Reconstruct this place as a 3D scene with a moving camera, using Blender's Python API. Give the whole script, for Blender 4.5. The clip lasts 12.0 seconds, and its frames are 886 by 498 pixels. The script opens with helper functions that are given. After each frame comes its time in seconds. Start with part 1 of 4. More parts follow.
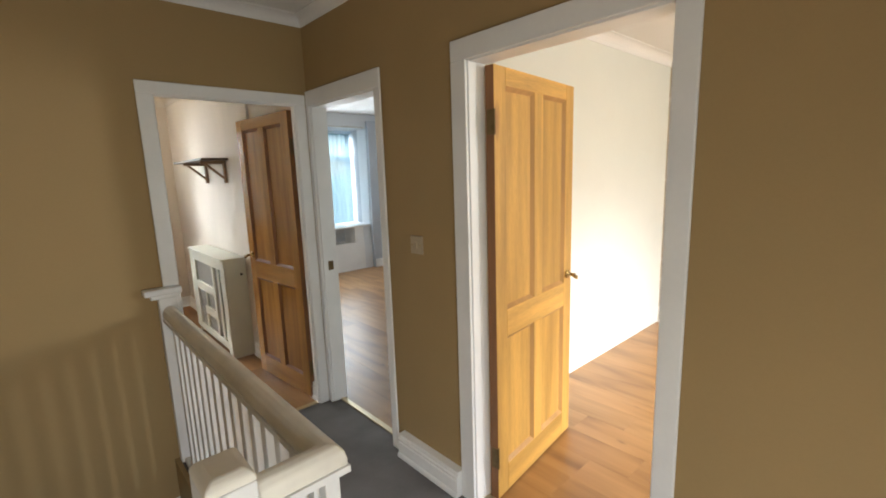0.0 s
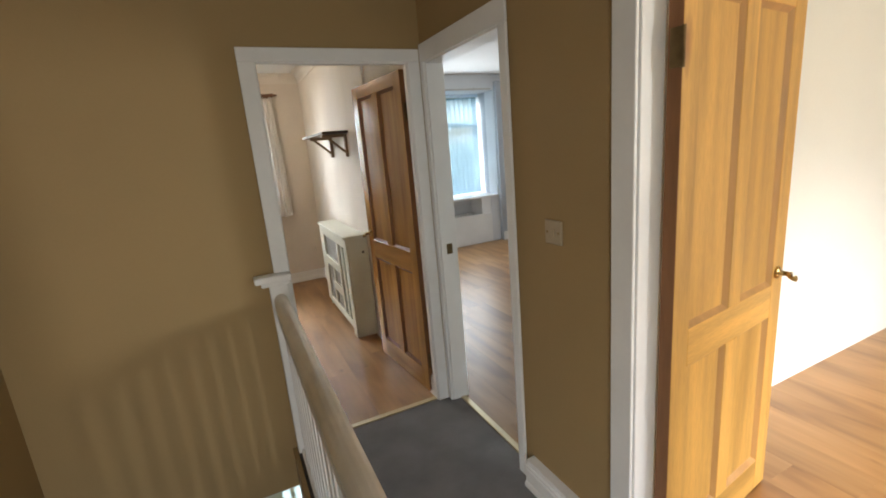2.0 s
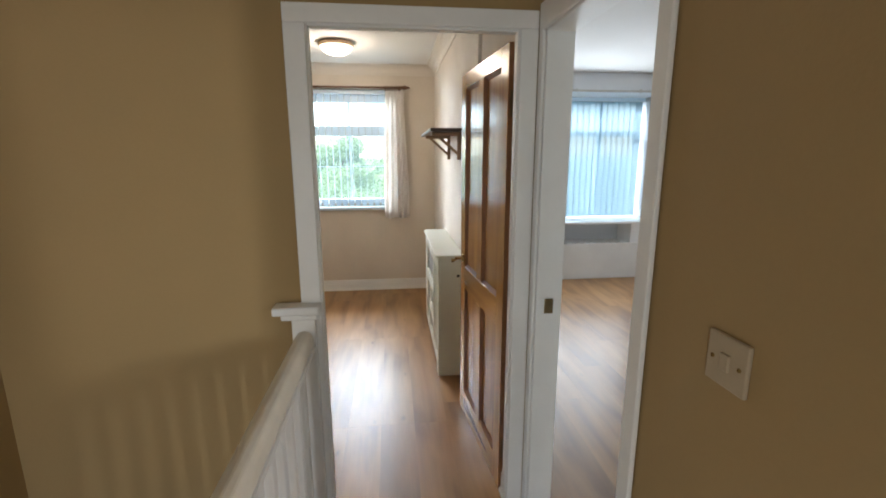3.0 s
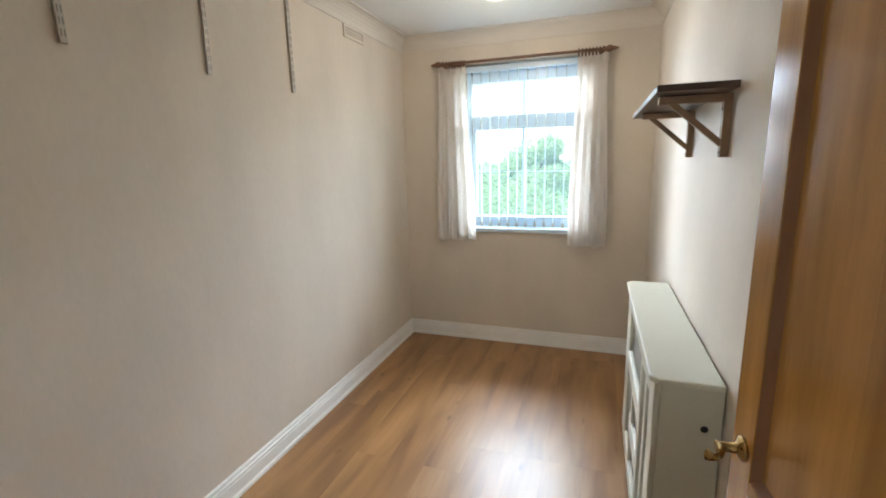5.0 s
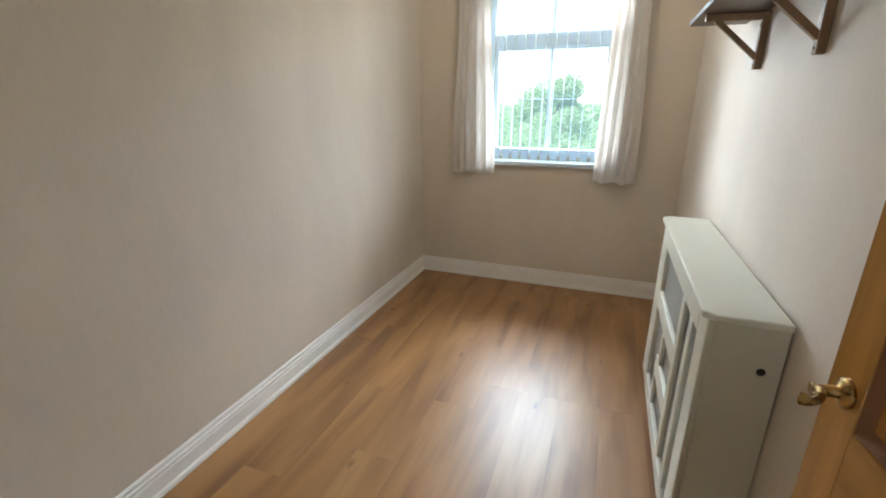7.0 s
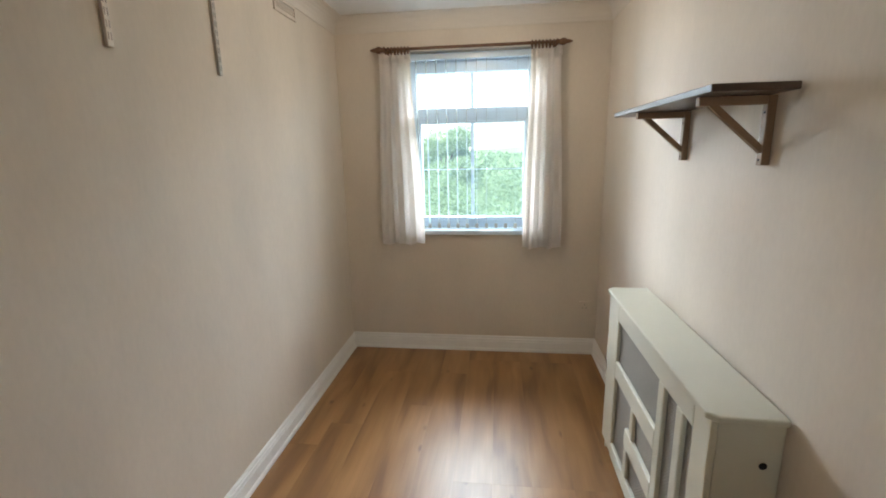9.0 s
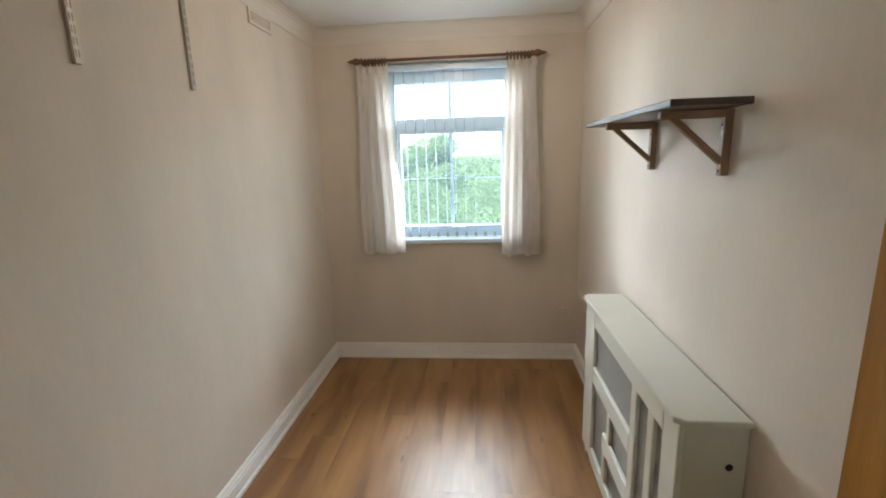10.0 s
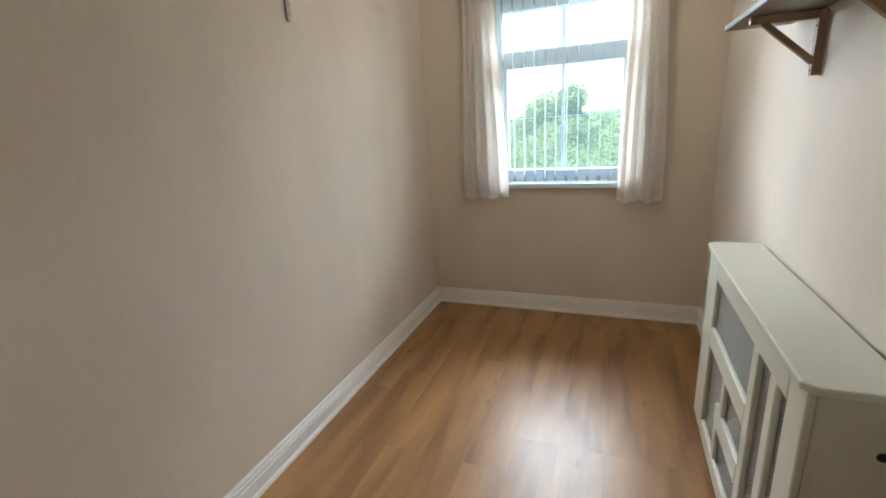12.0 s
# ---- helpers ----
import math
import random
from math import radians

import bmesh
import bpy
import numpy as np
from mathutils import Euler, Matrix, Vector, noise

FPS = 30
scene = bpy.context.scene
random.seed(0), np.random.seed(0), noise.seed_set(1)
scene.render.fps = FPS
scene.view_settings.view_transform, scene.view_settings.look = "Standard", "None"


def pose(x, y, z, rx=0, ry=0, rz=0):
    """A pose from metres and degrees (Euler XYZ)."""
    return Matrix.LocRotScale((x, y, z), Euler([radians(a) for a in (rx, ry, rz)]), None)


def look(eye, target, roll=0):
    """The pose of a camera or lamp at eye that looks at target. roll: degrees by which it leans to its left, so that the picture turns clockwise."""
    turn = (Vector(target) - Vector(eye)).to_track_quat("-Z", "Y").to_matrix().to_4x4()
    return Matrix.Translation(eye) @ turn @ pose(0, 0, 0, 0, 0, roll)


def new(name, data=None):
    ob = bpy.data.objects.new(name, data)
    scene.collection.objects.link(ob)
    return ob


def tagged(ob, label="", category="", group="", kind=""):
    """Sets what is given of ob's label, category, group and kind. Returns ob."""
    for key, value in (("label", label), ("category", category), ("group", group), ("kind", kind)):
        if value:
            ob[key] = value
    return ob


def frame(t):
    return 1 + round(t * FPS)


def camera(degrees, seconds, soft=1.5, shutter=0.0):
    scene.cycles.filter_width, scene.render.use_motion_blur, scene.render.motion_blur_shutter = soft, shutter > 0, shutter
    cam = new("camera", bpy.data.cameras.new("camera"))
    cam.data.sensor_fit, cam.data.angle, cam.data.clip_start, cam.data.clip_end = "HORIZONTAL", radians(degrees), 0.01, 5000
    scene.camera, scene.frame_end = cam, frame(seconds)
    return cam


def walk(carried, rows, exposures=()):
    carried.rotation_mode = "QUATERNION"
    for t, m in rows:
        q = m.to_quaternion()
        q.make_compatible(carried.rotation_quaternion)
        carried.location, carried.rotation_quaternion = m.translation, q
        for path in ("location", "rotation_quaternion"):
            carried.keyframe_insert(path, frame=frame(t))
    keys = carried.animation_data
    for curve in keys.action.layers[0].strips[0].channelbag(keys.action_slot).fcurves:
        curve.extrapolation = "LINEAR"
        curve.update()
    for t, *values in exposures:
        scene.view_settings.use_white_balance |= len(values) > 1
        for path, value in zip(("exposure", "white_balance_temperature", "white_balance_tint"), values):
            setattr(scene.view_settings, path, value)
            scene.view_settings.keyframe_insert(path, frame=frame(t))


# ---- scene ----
cam = camera(89.9, 12.0, soft=1.8)
PATH = [
    (0, (0.127, 0.139, 1.543), (1.452, 1.598, 1.203), -1.9),
    (0.5, (0.085, 0.159, 1.529), (1.359, 1.637, 1.089), -1.2),
    (0.8, (0.138, 0.17, 1.517), (1.346, 1.694, 1.047), -2.5),
    (1, (0.137, 0.196, 1.527), (1.283, 1.77, 1.067), -3.4),
    (1.2, (0.177, 0.214, 1.53), (1.196, 1.879, 1.097), -4.5),
    (1.5, (0.218, 0.322, 1.536), (1.051, 2.086, 1.095), -5.0),
    (2, (0.426, 0.541, 1.542), (1.252, 2.305, 1.088), -4.9),
    (2.5, (0.791, 0.805, 1.551), (1.327, 2.683, 1.119), -4.4),
    (2.8, (0.876, 1.006, 1.55), (1.154, 2.942, 1.131), -3.1),
    (3, (0.917, 1.173, 1.536), (1.138, 3.119, 1.129), -0.1),
    (3.2, (0.961, 1.35, 1.547), (1.204, 3.287, 1.114), 0.7),
    (4.8, (1.032, 2.637, 1.534), (0.485, 4.532, 1.2), -0.9),
    (5, (1.025, 2.734, 1.523), (0.382, 4.588, 1.136), -1.4),
    (5.5, (0.95, 2.807, 1.425), (0.227, 4.588, 0.874), 2.4),
    (6, (0.917, 2.834, 1.34), (0.074, 4.522, 0.679), 0.8),
    (6.5, (0.931, 2.84, 1.301), (0.128, 4.555, 0.657), 0.6),
    (7, (0.923, 2.868, 1.396), (0.266, 4.651, 0.772), 0.1),
    (7.2, (0.89, 2.893, 1.423), (0.297, 4.708, 0.829), -0.1),
    (9, (0.646, 2.963, 1.576), (0.404, 4.9, 1.14), -1.2),
    (9.5, (0.673, 2.955, 1.601), (0.461, 4.899, 1.185), -1.6),
    (10, (0.686, 2.953, 1.597), (0.508, 4.903, 1.187), -1.8),
    (10.5, (0.692, 2.944, 1.576), (0.515, 4.892, 1.16), -1.9),
    (11, (0.779, 3.0, 1.547), (0.442, 4.915, 1.08), -1.8),
    (11.5, (0.828, 3.11, 1.457), (0.206, 4.932, 0.916), -1.9),
    (12, (0.819, 3.079, 1.451), (0.107, 4.864, 0.895), -3.7),
]
walk(cam, [(t, look(eye, target, roll)) for t, eye, target, roll in PATH], [(0.0, 2.4, 6850, 11), (2.0, 2.3, 6900, 12), (2.6, 2.24, 6550, 11), (3.2, 2.36, 6650, 12), (4.8, 2.36, 6300, 10), (6.0, 2.13, 6300, 9), (7.2, 2.2, 6450, 10), (9.0, 2.03, 6550, 11), (12.0, 1.98, 6550, 11)])


# ---- world and light ----
world = bpy.data.worlds.new("world")
scene.world = world
world.use_nodes = True
wn, wl = world.node_tree.nodes, world.node_tree.links
sky = wn.new("ShaderNodeTexSky")
sky.sky_type, sky.sun_disc = "NISHITA", False
sky.sun_elevation, sky.sun_rotation = radians(48), radians(200)
sky.dust_density, sky.air_density = 0.8, 1.0
wl.new(sky.outputs["Color"], wn["Background"].inputs["Color"])
wn["Background"].inputs["Strength"].default_value = 0.11


def lamp(name, kind, energy, colour, m, size=1.0, size_y=None, angle=None):
    d = bpy.data.lights.new(name, kind)
    d.energy, d.color = energy, colour
    if kind == "AREA":
        d.shape, d.size, d.size_y = "RECTANGLE", size, size_y or size
    if kind == "POINT":
        d.shadow_soft_size = size
    if angle:
        d.angle = angle
    ob = new(name, d)
    ob.matrix_world = m
    return ob


lamp("sun", "SUN", 4.2, (1.0, 0.96, 0.9), look((0, 0, 0), (0.25, 0.62, -0.75)), angle=radians(12))
DAY = (0.84, 0.93, 1.0)
# sky light that falls in through the windows, from above and beside them
lamp("sky_above_box_room", "AREA", 390, DAY, look((0.45, 11.5, 5.4), (0.45, 6.0, 1.4)), 6.0, 4.0)
lamp("sky_east_of_box_room", "AREA", 22, DAY, look((3.1, 11.5, 2.6), (0.3, 6.0, 1.4)), 2.6, 3.0)
lamp("sky_west_of_box_room", "AREA", 165, DAY, look((-3.3, 11.5, 2.6), (0.6, 6.0, 1.4)), 2.4, 3.0)
lamp("sky_above_bay", "AREA", 125, DAY, look((5.4, 11.5, 4.6), (3.2, 6.5, 1.3)), 4.0, 3.0)
lamp("window_daylight_rear", "AREA", 6.5, (0.97, 0.98, 1.0), look((3.4, -2.42, 2.05), (3.25, 0.6, 0.0)), 0.9, 0.6).data.spread = radians(50)
lamp("window_daylight_rear_side", "AREA", 13.0, (0.92, 0.96, 1.0), look((4.25, -2.42, 1.7), (0.15, 2.85, 0.5)), 0.22, 0.8)
lamp("porch_daylight", "AREA", 6.5, DAY, look((0.25, 4.6, -1.4), (0.25, 0, -1.4)), 1.2, 1.9)
lamp("window_daylight_bay", "AREA", 7.0, DAY, look((3.1, 6.42, 1.45), (3.1, 0, 1.2)), 1.7, 1.3)
# added fill for the landing's lower walls, no window is known here
lamp("landing_fill_light", "AREA", 5.2, (0.88, 0.94, 1.0), look((-0.18, -0.87, 0.75), (0.1, 2.8, -0.3)), 0.6, 0.9)
lamp("ceiling_bulb", "POINT", 1.7, (1.0, 0.85, 0.70), pose(0.47, 5.34, 2.36), 0.07)


# ---- materials ----
def mat(name, col, rough=0.6, metal=0.0, var=0.08, scale=3.0, grain=0.05, fine=90.0, bump=0.06, stretch=(1, 1, 1), per_piece=False, dark=None, stops=(0.32, 0.66), coat=0.0, spec=0.5, spread=(0.86, 1.12), detail=4):
    m = bpy.data.materials.new(name)
    m.use_nodes = True
    n, l = m.node_tree.nodes, m.node_tree.links
    b = n["Principled BSDF"]
    b.inputs["Roughness"].default_value, b.inputs["Metallic"].default_value = rough, metal
    b.inputs["Specular IOR Level"].default_value = spec
    b.inputs["Coat Weight"].default_value = coat
    b.inputs["Coat Roughness"].default_value = 0.12
    tc, mp = n.new("ShaderNodeTexCoord"), n.new("ShaderNodeMapping")
    mp.inputs["Scale"].default_value = stretch
    if per_piece:
        oi, comb = n.new("ShaderNodeObjectInfo"), n.new("ShaderNodeMath")
        comb.operation, comb.inputs[1].default_value = "MULTIPLY", 37.0
        l.new(oi.outputs["Random"], comb.inputs[0])
        add = n.new("ShaderNodeVectorMath")
        add.operation = "ADD"
        l.new(tc.outputs["Object"], add.inputs[0])
        l.new(comb.outputs[0], add.inputs[1])
        l.new(add.outputs[0], mp.inputs["Vector"])
    else:
        l.new(tc.outputs["Object"], mp.inputs["Vector"])
    big, small = n.new("ShaderNodeTexNoise"), n.new("ShaderNodeTexNoise")
    big.inputs["Scale"].default_value, big.inputs["Detail"].default_value = scale, detail
    small.inputs["Scale"].default_value, small.inputs["Detail"].default_value = fine, 3
    for k in (big, small):
        l.new(mp.outputs[0], k.inputs["Vector"])
    ramp = n.new("ShaderNodeValToRGB")
    lo = dark or tuple(c * (1 - var) for c in col)
    hi = tuple(min(1.0, c * (1 + var * 0.6)) for c in col)
    ramp.color_ramp.elements[0].position, ramp.color_ramp.elements[0].color = stops[0], (*lo, 1)
    ramp.color_ramp.elements[1].position, ramp.color_ramp.elements[1].color = stops[1], (*hi, 1)
    l.new(big.outputs["Fac"], ramp.inputs["Fac"])
    mr = n.new("ShaderNodeMapRange")
    mr.inputs["To Min"].default_value, mr.inputs["To Max"].default_value = 1 - grain, 1 + grain
    l.new(small.outputs["Fac"], mr.inputs["Value"])
    mix = n.new("ShaderNodeVectorMath")
    mix.operation = "MULTIPLY"
    l.new(ramp.outputs["Color"], mix.inputs[0])
    l.new(mr.outputs[0], mix.inputs[1])
    out = mix.outputs[0]
    if per_piece:
        pr = n.new("ShaderNodeMapRange")
        pr.inputs["To Min"].default_value, pr.inputs["To Max"].default_value = spread
        l.new(oi.outputs["Random"], pr.inputs["Value"])
        mul = n.new("ShaderNodeVectorMath")
        mul.operation = "MULTIPLY"
        l.new(out, mul.inputs[0])
        l.new(pr.outputs[0], mul.inputs[1])
        out = mul.outputs[0]
    l.new(out, b.inputs["Base Color"])
    rr = n.new("ShaderNodeMapRange")
    rr.inputs["To Min"].default_value, rr.inputs["To Max"].default_value = max(0.02, rough - 0.07), min(1, rough + 0.07)
    l.new(big.outputs["Fac"], rr.inputs["Value"])
    l.new(rr.outputs[0], b.inputs["Roughness"])
    if bump:
        bp = n.new("ShaderNodeBump")
        bp.inputs["Strength"].default_value, bp.inputs["Distance"].default_value = bump, 0.004
        l.new(small.outputs["Fac"], bp.inputs["Height"])
        l.new(bp.outputs[0], b.inputs["Normal"])
    return m


def laminate_mat():
    """Oak-look laminate: pale boards with drawn-out darker figure along y, each board from another part of the tree."""
    m = bpy.data.materials.new("oak_laminate")
    m.use_nodes = True
    n, l = m.node_tree.nodes, m.node_tree.links
    b = n["Principled BSDF"]
    b.inputs["Roughness"].default_value = 0.34
    b.inputs["Specular IOR Level"].default_value = 0.75
    tc, oi, comb = n.new("ShaderNodeTexCoord"), n.new("ShaderNodeObjectInfo"), n.new("ShaderNodeCombineXYZ")
    for k, f in (("X", 23.0), ("Y", 57.0)):
        mu = n.new("ShaderNodeMath")
        mu.operation, mu.inputs[1].default_value = "MULTIPLY", f
        l.new(oi.outputs["Random"], mu.inputs[0])
        l.new(mu.outputs[0], comb.inputs[k])
    add = n.new("ShaderNodeVectorMath")
    add.operation = "ADD"
    l.new(tc.outputs["Object"], add.inputs[0])
    l.new(comb.outputs[0], add.inputs[1])

    def figure(stretch, detail, distortion=0.0):
        mp, no = n.new("ShaderNodeMapping"), n.new("ShaderNodeTexNoise")
        mp.inputs["Scale"].default_value = stretch
        no.inputs["Scale"].default_value, no.inputs["Detail"].default_value = 1.0, detail
        no.inputs["Distortion"].default_value = distortion
        l.new(add.outputs[0], mp.inputs["Vector"])
        l.new(mp.outputs[0], no.inputs["Vector"])
        return no.outputs["Fac"]

    ramp = n.new("ShaderNodeValToRGB")
    e = ramp.color_ramp.elements
    e[0].position, e[0].color = 0.33, (0.225, 0.104, 0.036, 1)
    e[1].position, e[1].color = 0.66, (0.415, 0.222, 0.085, 1)
    mid = e.new(0.47)
    mid.color = (0.335, 0.168, 0.058, 1)
    l.new(figure((6.5, 1.2, 1.0), 2.0, 0.4), ramp.inputs["Fac"])
    out = ramp.outputs["Color"]
    for stretch, lo, hi in (((30.0, 2.0, 1.0), 0.93, 1.06), ((120.0, 5.0, 1.0), 0.96, 1.04)):
        mr, mu = n.new("ShaderNodeMapRange"), n.new("ShaderNodeVectorMath")
        mr.inputs["From Min"].default_value, mr.inputs["From Max"].default_value = 0.3, 0.7
        mr.inputs["To Min"].default_value, mr.inputs["To Max"].default_value = lo, hi
        l.new(figure(stretch, 1.5), mr.inputs["Value"])
        mu.operation = "MULTIPLY"
        l.new(out, mu.inputs[0])
        l.new(mr.outputs[0], mu.inputs[1])
        out = mu.outputs[0]
    pr, mu = n.new("ShaderNodeMapRange"), n.new("ShaderNodeVectorMath")
    pr.inputs["To Min"].default_value, pr.inputs["To Max"].default_value = 0.93, 1.06
    l.new(oi.outputs["Random"], pr.inputs["Value"])
    mu.operation = "MULTIPLY"
    l.new(out, mu.inputs[0])
    l.new(pr.outputs[0], mu.inputs[1])
    l.new(mu.outputs[0], b.inputs["Base Color"])
    return m


PAINT_LANDING = mat("landing_emulsion", (0.395, 0.27, 0.122), 0.75, var=0.05, scale=1.2, grain=0.03, fine=120, bump=0.08)
PAINT_ROOM = mat("woodchip_beige", (0.725, 0.652, 0.562), 0.72, var=0.075, scale=2.4, grain=0.05, fine=70, bump=0.14, stretch=(1, 1, 0.4))
PAINT_WHITE = mat("white_emulsion", (0.74, 0.755, 0.70), 0.7, var=0.03, scale=1.5, grain=0.02)
PAINT_GREY = mat("grey_emulsion", (0.74, 0.755, 0.77), 0.7, var=0.04, scale=1.5, grain=0.03)
# the wall grey again, darkened for the shade beside the bay window
PAINT_GREY_SHADED = mat("grey_emulsion_shaded", (0.46, 0.49, 0.53), 0.7, var=0.04, scale=1.5, grain=0.03)
CORNICE = mat("cornice_paint", (0.72, 0.67, 0.60), 0.75, var=0.03, scale=1.3, grain=0.03, fine=60, bump=0.1)
CEILING = mat("ceiling_white", (0.84, 0.83, 0.81), 0.8, var=0.03, scale=1.3, grain=0.04, fine=60, bump=0.15)
GLOSS = mat("white_gloss_paint", (0.89, 0.885, 0.865), 0.42, var=0.04, scale=4, grain=0.02, fine=60, bump=0.05)
CREAM = mat("cream_gloss_paint", (0.90, 0.86, 0.76), 0.33, var=0.12, scale=5, grain=0.03, fine=50, bump=0.06)
PINE = mat("waxed_pine", (0.59, 0.335, 0.085), 0.4, var=0.26, scale=1.6, grain=0.22, fine=30, bump=0.08, stretch=(9, 9, 0.8), per_piece=True)
PINE_ACROSS = mat("waxed_pine_rail", (0.59, 0.335, 0.085), 0.4, var=0.26, scale=1.6, grain=0.22, fine=30, bump=0.08, stretch=(0.8, 9, 9), per_piece=True)
# dark pine of the hinge edges, also painted recess shade on box-room mouldings
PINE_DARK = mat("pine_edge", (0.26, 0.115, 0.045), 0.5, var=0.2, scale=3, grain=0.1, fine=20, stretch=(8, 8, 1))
# the rear door's own pine, darkened for the shade lines round its panels
PINE_BEAD_SHADED = mat("pine_moulding_shaded", (0.46, 0.25, 0.085), 0.45, var=0.15, scale=2, grain=0.1, fine=24, stretch=(9, 9, 0.8))
PINE_RED = mat("varnished_pine", (0.42, 0.205, 0.047), 0.16, var=0.28, scale=1.8, grain=0.1, fine=24, bump=0.06, stretch=(9, 9, 0.8), per_piece=True, coat=0.4)
PINE_RED_ACROSS = mat("varnished_pine_rail", (0.42, 0.205, 0.047), 0.16, var=0.28, scale=1.8, grain=0.1, fine=24, bump=0.06, stretch=(0.8, 9, 9), per_piece=True, coat=0.4)
LAMINATE = laminate_mat()
CARPET = mat("grey_carpet", (0.18, 0.172, 0.17), 0.95, var=0.18, scale=5, grain=0.4, fine=260, bump=0.6)
BRASS = mat("antique_brass", (0.46, 0.32, 0.13), 0.28, 1.0, var=0.2, scale=30, bump=0)
HINGE = mat("tarnished_brass", (0.20, 0.14, 0.07), 0.42, 0.9, var=0.2, scale=30, bump=0)
SLOT = mat("slot_shadow_grey", (0.26, 0.24, 0.21), 0.6, bump=0)
COPPER = mat("pale_copper", (0.72, 0.52, 0.36), 0.4, 0.4, var=0.1, scale=20, bump=0)
BLACK = mat("dark_void", (0.02, 0.02, 0.02), 0.8, bump=0)
METAL = mat("painted_steel", (0.55, 0.52, 0.47), 0.4, 0.3, var=0.1, scale=10, bump=0)
PLASTIC = mat("white_plastic", (0.78, 0.77, 0.73), 0.35, var=0.02, bump=0)
SWITCH = mat("aged_cream_plastic", (0.48, 0.385, 0.26), 0.4, var=0.03, bump=0)
UPVC = mat("upvc_white", (0.71, 0.85, 0.97), 0.3, var=0.02, bump=0)
COVER = mat("cover_satin_white", (0.74, 0.755, 0.665), 0.4, var=0.03, scale=4, grain=0.02, bump=0.04)
SHELF_WOOD = mat("shelf_dark_wood", (0.085, 0.055, 0.04), 0.32, var=0.25, scale=5, grain=0.2, fine=40, stretch=(6, 0.8, 6))
BRACKET_WOOD = mat("bracket_brown_wood", (0.27, 0.165, 0.09), 0.5, var=0.2, scale=8, grain=0.15, fine=40)
ROD_WOOD = mat("rod_wood", (0.17, 0.085, 0.045), 0.42, var=0.2, scale=10, grain=0.12, fine=50, stretch=(1, 6, 6))
BARK = mat("bark", (0.10, 0.075, 0.05), 0.9, var=0.3, scale=4, bump=0.5)
GRASS = mat("grass", (0.07, 0.12, 0.035), 0.95, spec=0.0, var=0.35, scale=0.3, grain=0.4, fine=8, bump=0.3)
LEAF = mat("leaves", (0.20, 0.29, 0.16), 0.9, spec=0.1, var=0.15, scale=0.9, grain=0.18, fine=3, bump=0)
leaf_n, leaf_l = LEAF.node_tree.nodes, LEAF.node_tree.links
leaf_tr, leaf_mx = leaf_n.new("ShaderNodeBsdfTranslucent"), leaf_n.new("ShaderNodeMixShader")
leaf_mx.inputs["Fac"].default_value = 0.45
leaf_tr.inputs["Color"].default_value = (0.25, 0.35, 0.15, 1)
leaf_l.new(leaf_n["Principled BSDF"].outputs[0], leaf_mx.inputs[1])
leaf_l.new(leaf_tr.outputs[0], leaf_mx.inputs[2])
leaf_l.new(leaf_mx.outputs[0], leaf_n["Material Output"].inputs["Surface"])
STRIP = mat("metal_threshold", (0.62, 0.52, 0.34), 0.35, 0.8, var=0.1, bump=0)


def add_knots(m, colour, scale, stretch, size, soften=0.11):
    """Small dark drawn-out knots scattered through a wood."""
    n, l = m.node_tree.nodes, m.node_tree.links
    b = n["Principled BSDF"]
    base = b.inputs["Base Color"].links[0].from_socket
    tc, oi, sc, add, mp = n.new("ShaderNodeTexCoord"), n.new("ShaderNodeObjectInfo"), n.new("ShaderNodeMath"), n.new("ShaderNodeVectorMath"), n.new("ShaderNodeMapping")
    sc.operation, sc.inputs[1].default_value, add.operation = "MULTIPLY", 61.0, "ADD"
    l.new(oi.outputs["Random"], sc.inputs[0])
    l.new(tc.outputs["Object"], add.inputs[0])
    l.new(sc.outputs[0], add.inputs[1])
    l.new(add.outputs[0], mp.inputs["Vector"])
    mp.inputs["Scale"].default_value = stretch
    vo, no, warp, ramp = n.new("ShaderNodeTexVoronoi"), n.new("ShaderNodeTexNoise"), n.new("ShaderNodeMath"), n.new("ShaderNodeValToRGB")
    vo.inputs["Scale"].default_value = scale
    no.inputs["Scale"].default_value = 9.0
    l.new(mp.outputs[0], vo.inputs["Vector"])
    l.new(mp.outputs[0], no.inputs["Vector"])
    warp.operation, warp.inputs[1].default_value = "MULTIPLY_ADD", 0.24
    l.new(no.outputs["Fac"], warp.inputs[0])
    l.new(vo.outputs["Distance"], warp.inputs[2])
    e = ramp.color_ramp.elements
    e[0].position, e[0].color = size, (1, 1, 1, 1)
    e[1].position, e[1].color = size + soften, (0, 0, 0, 1)
    l.new(warp.outputs[0], ramp.inputs["Fac"])
    mx = n.new("ShaderNodeMix")
    mx.data_type = "RGBA"
    mx.inputs["B"].default_value = (*colour, 1)
    l.new(ramp.outputs["Color"], mx.inputs["Factor"])
    l.new(base, mx.inputs["A"])
    l.new(mx.outputs["Result"], b.inputs["Base Color"])


add_knots(LAMINATE, (0.16, 0.075, 0.028), 2.4, (3.4, 1.5, 1), 0.12, 0.14)
add_knots(PINE, (0.36, 0.17, 0.05), 1.6, (3.0, 3.0, 0.9), 0.14)


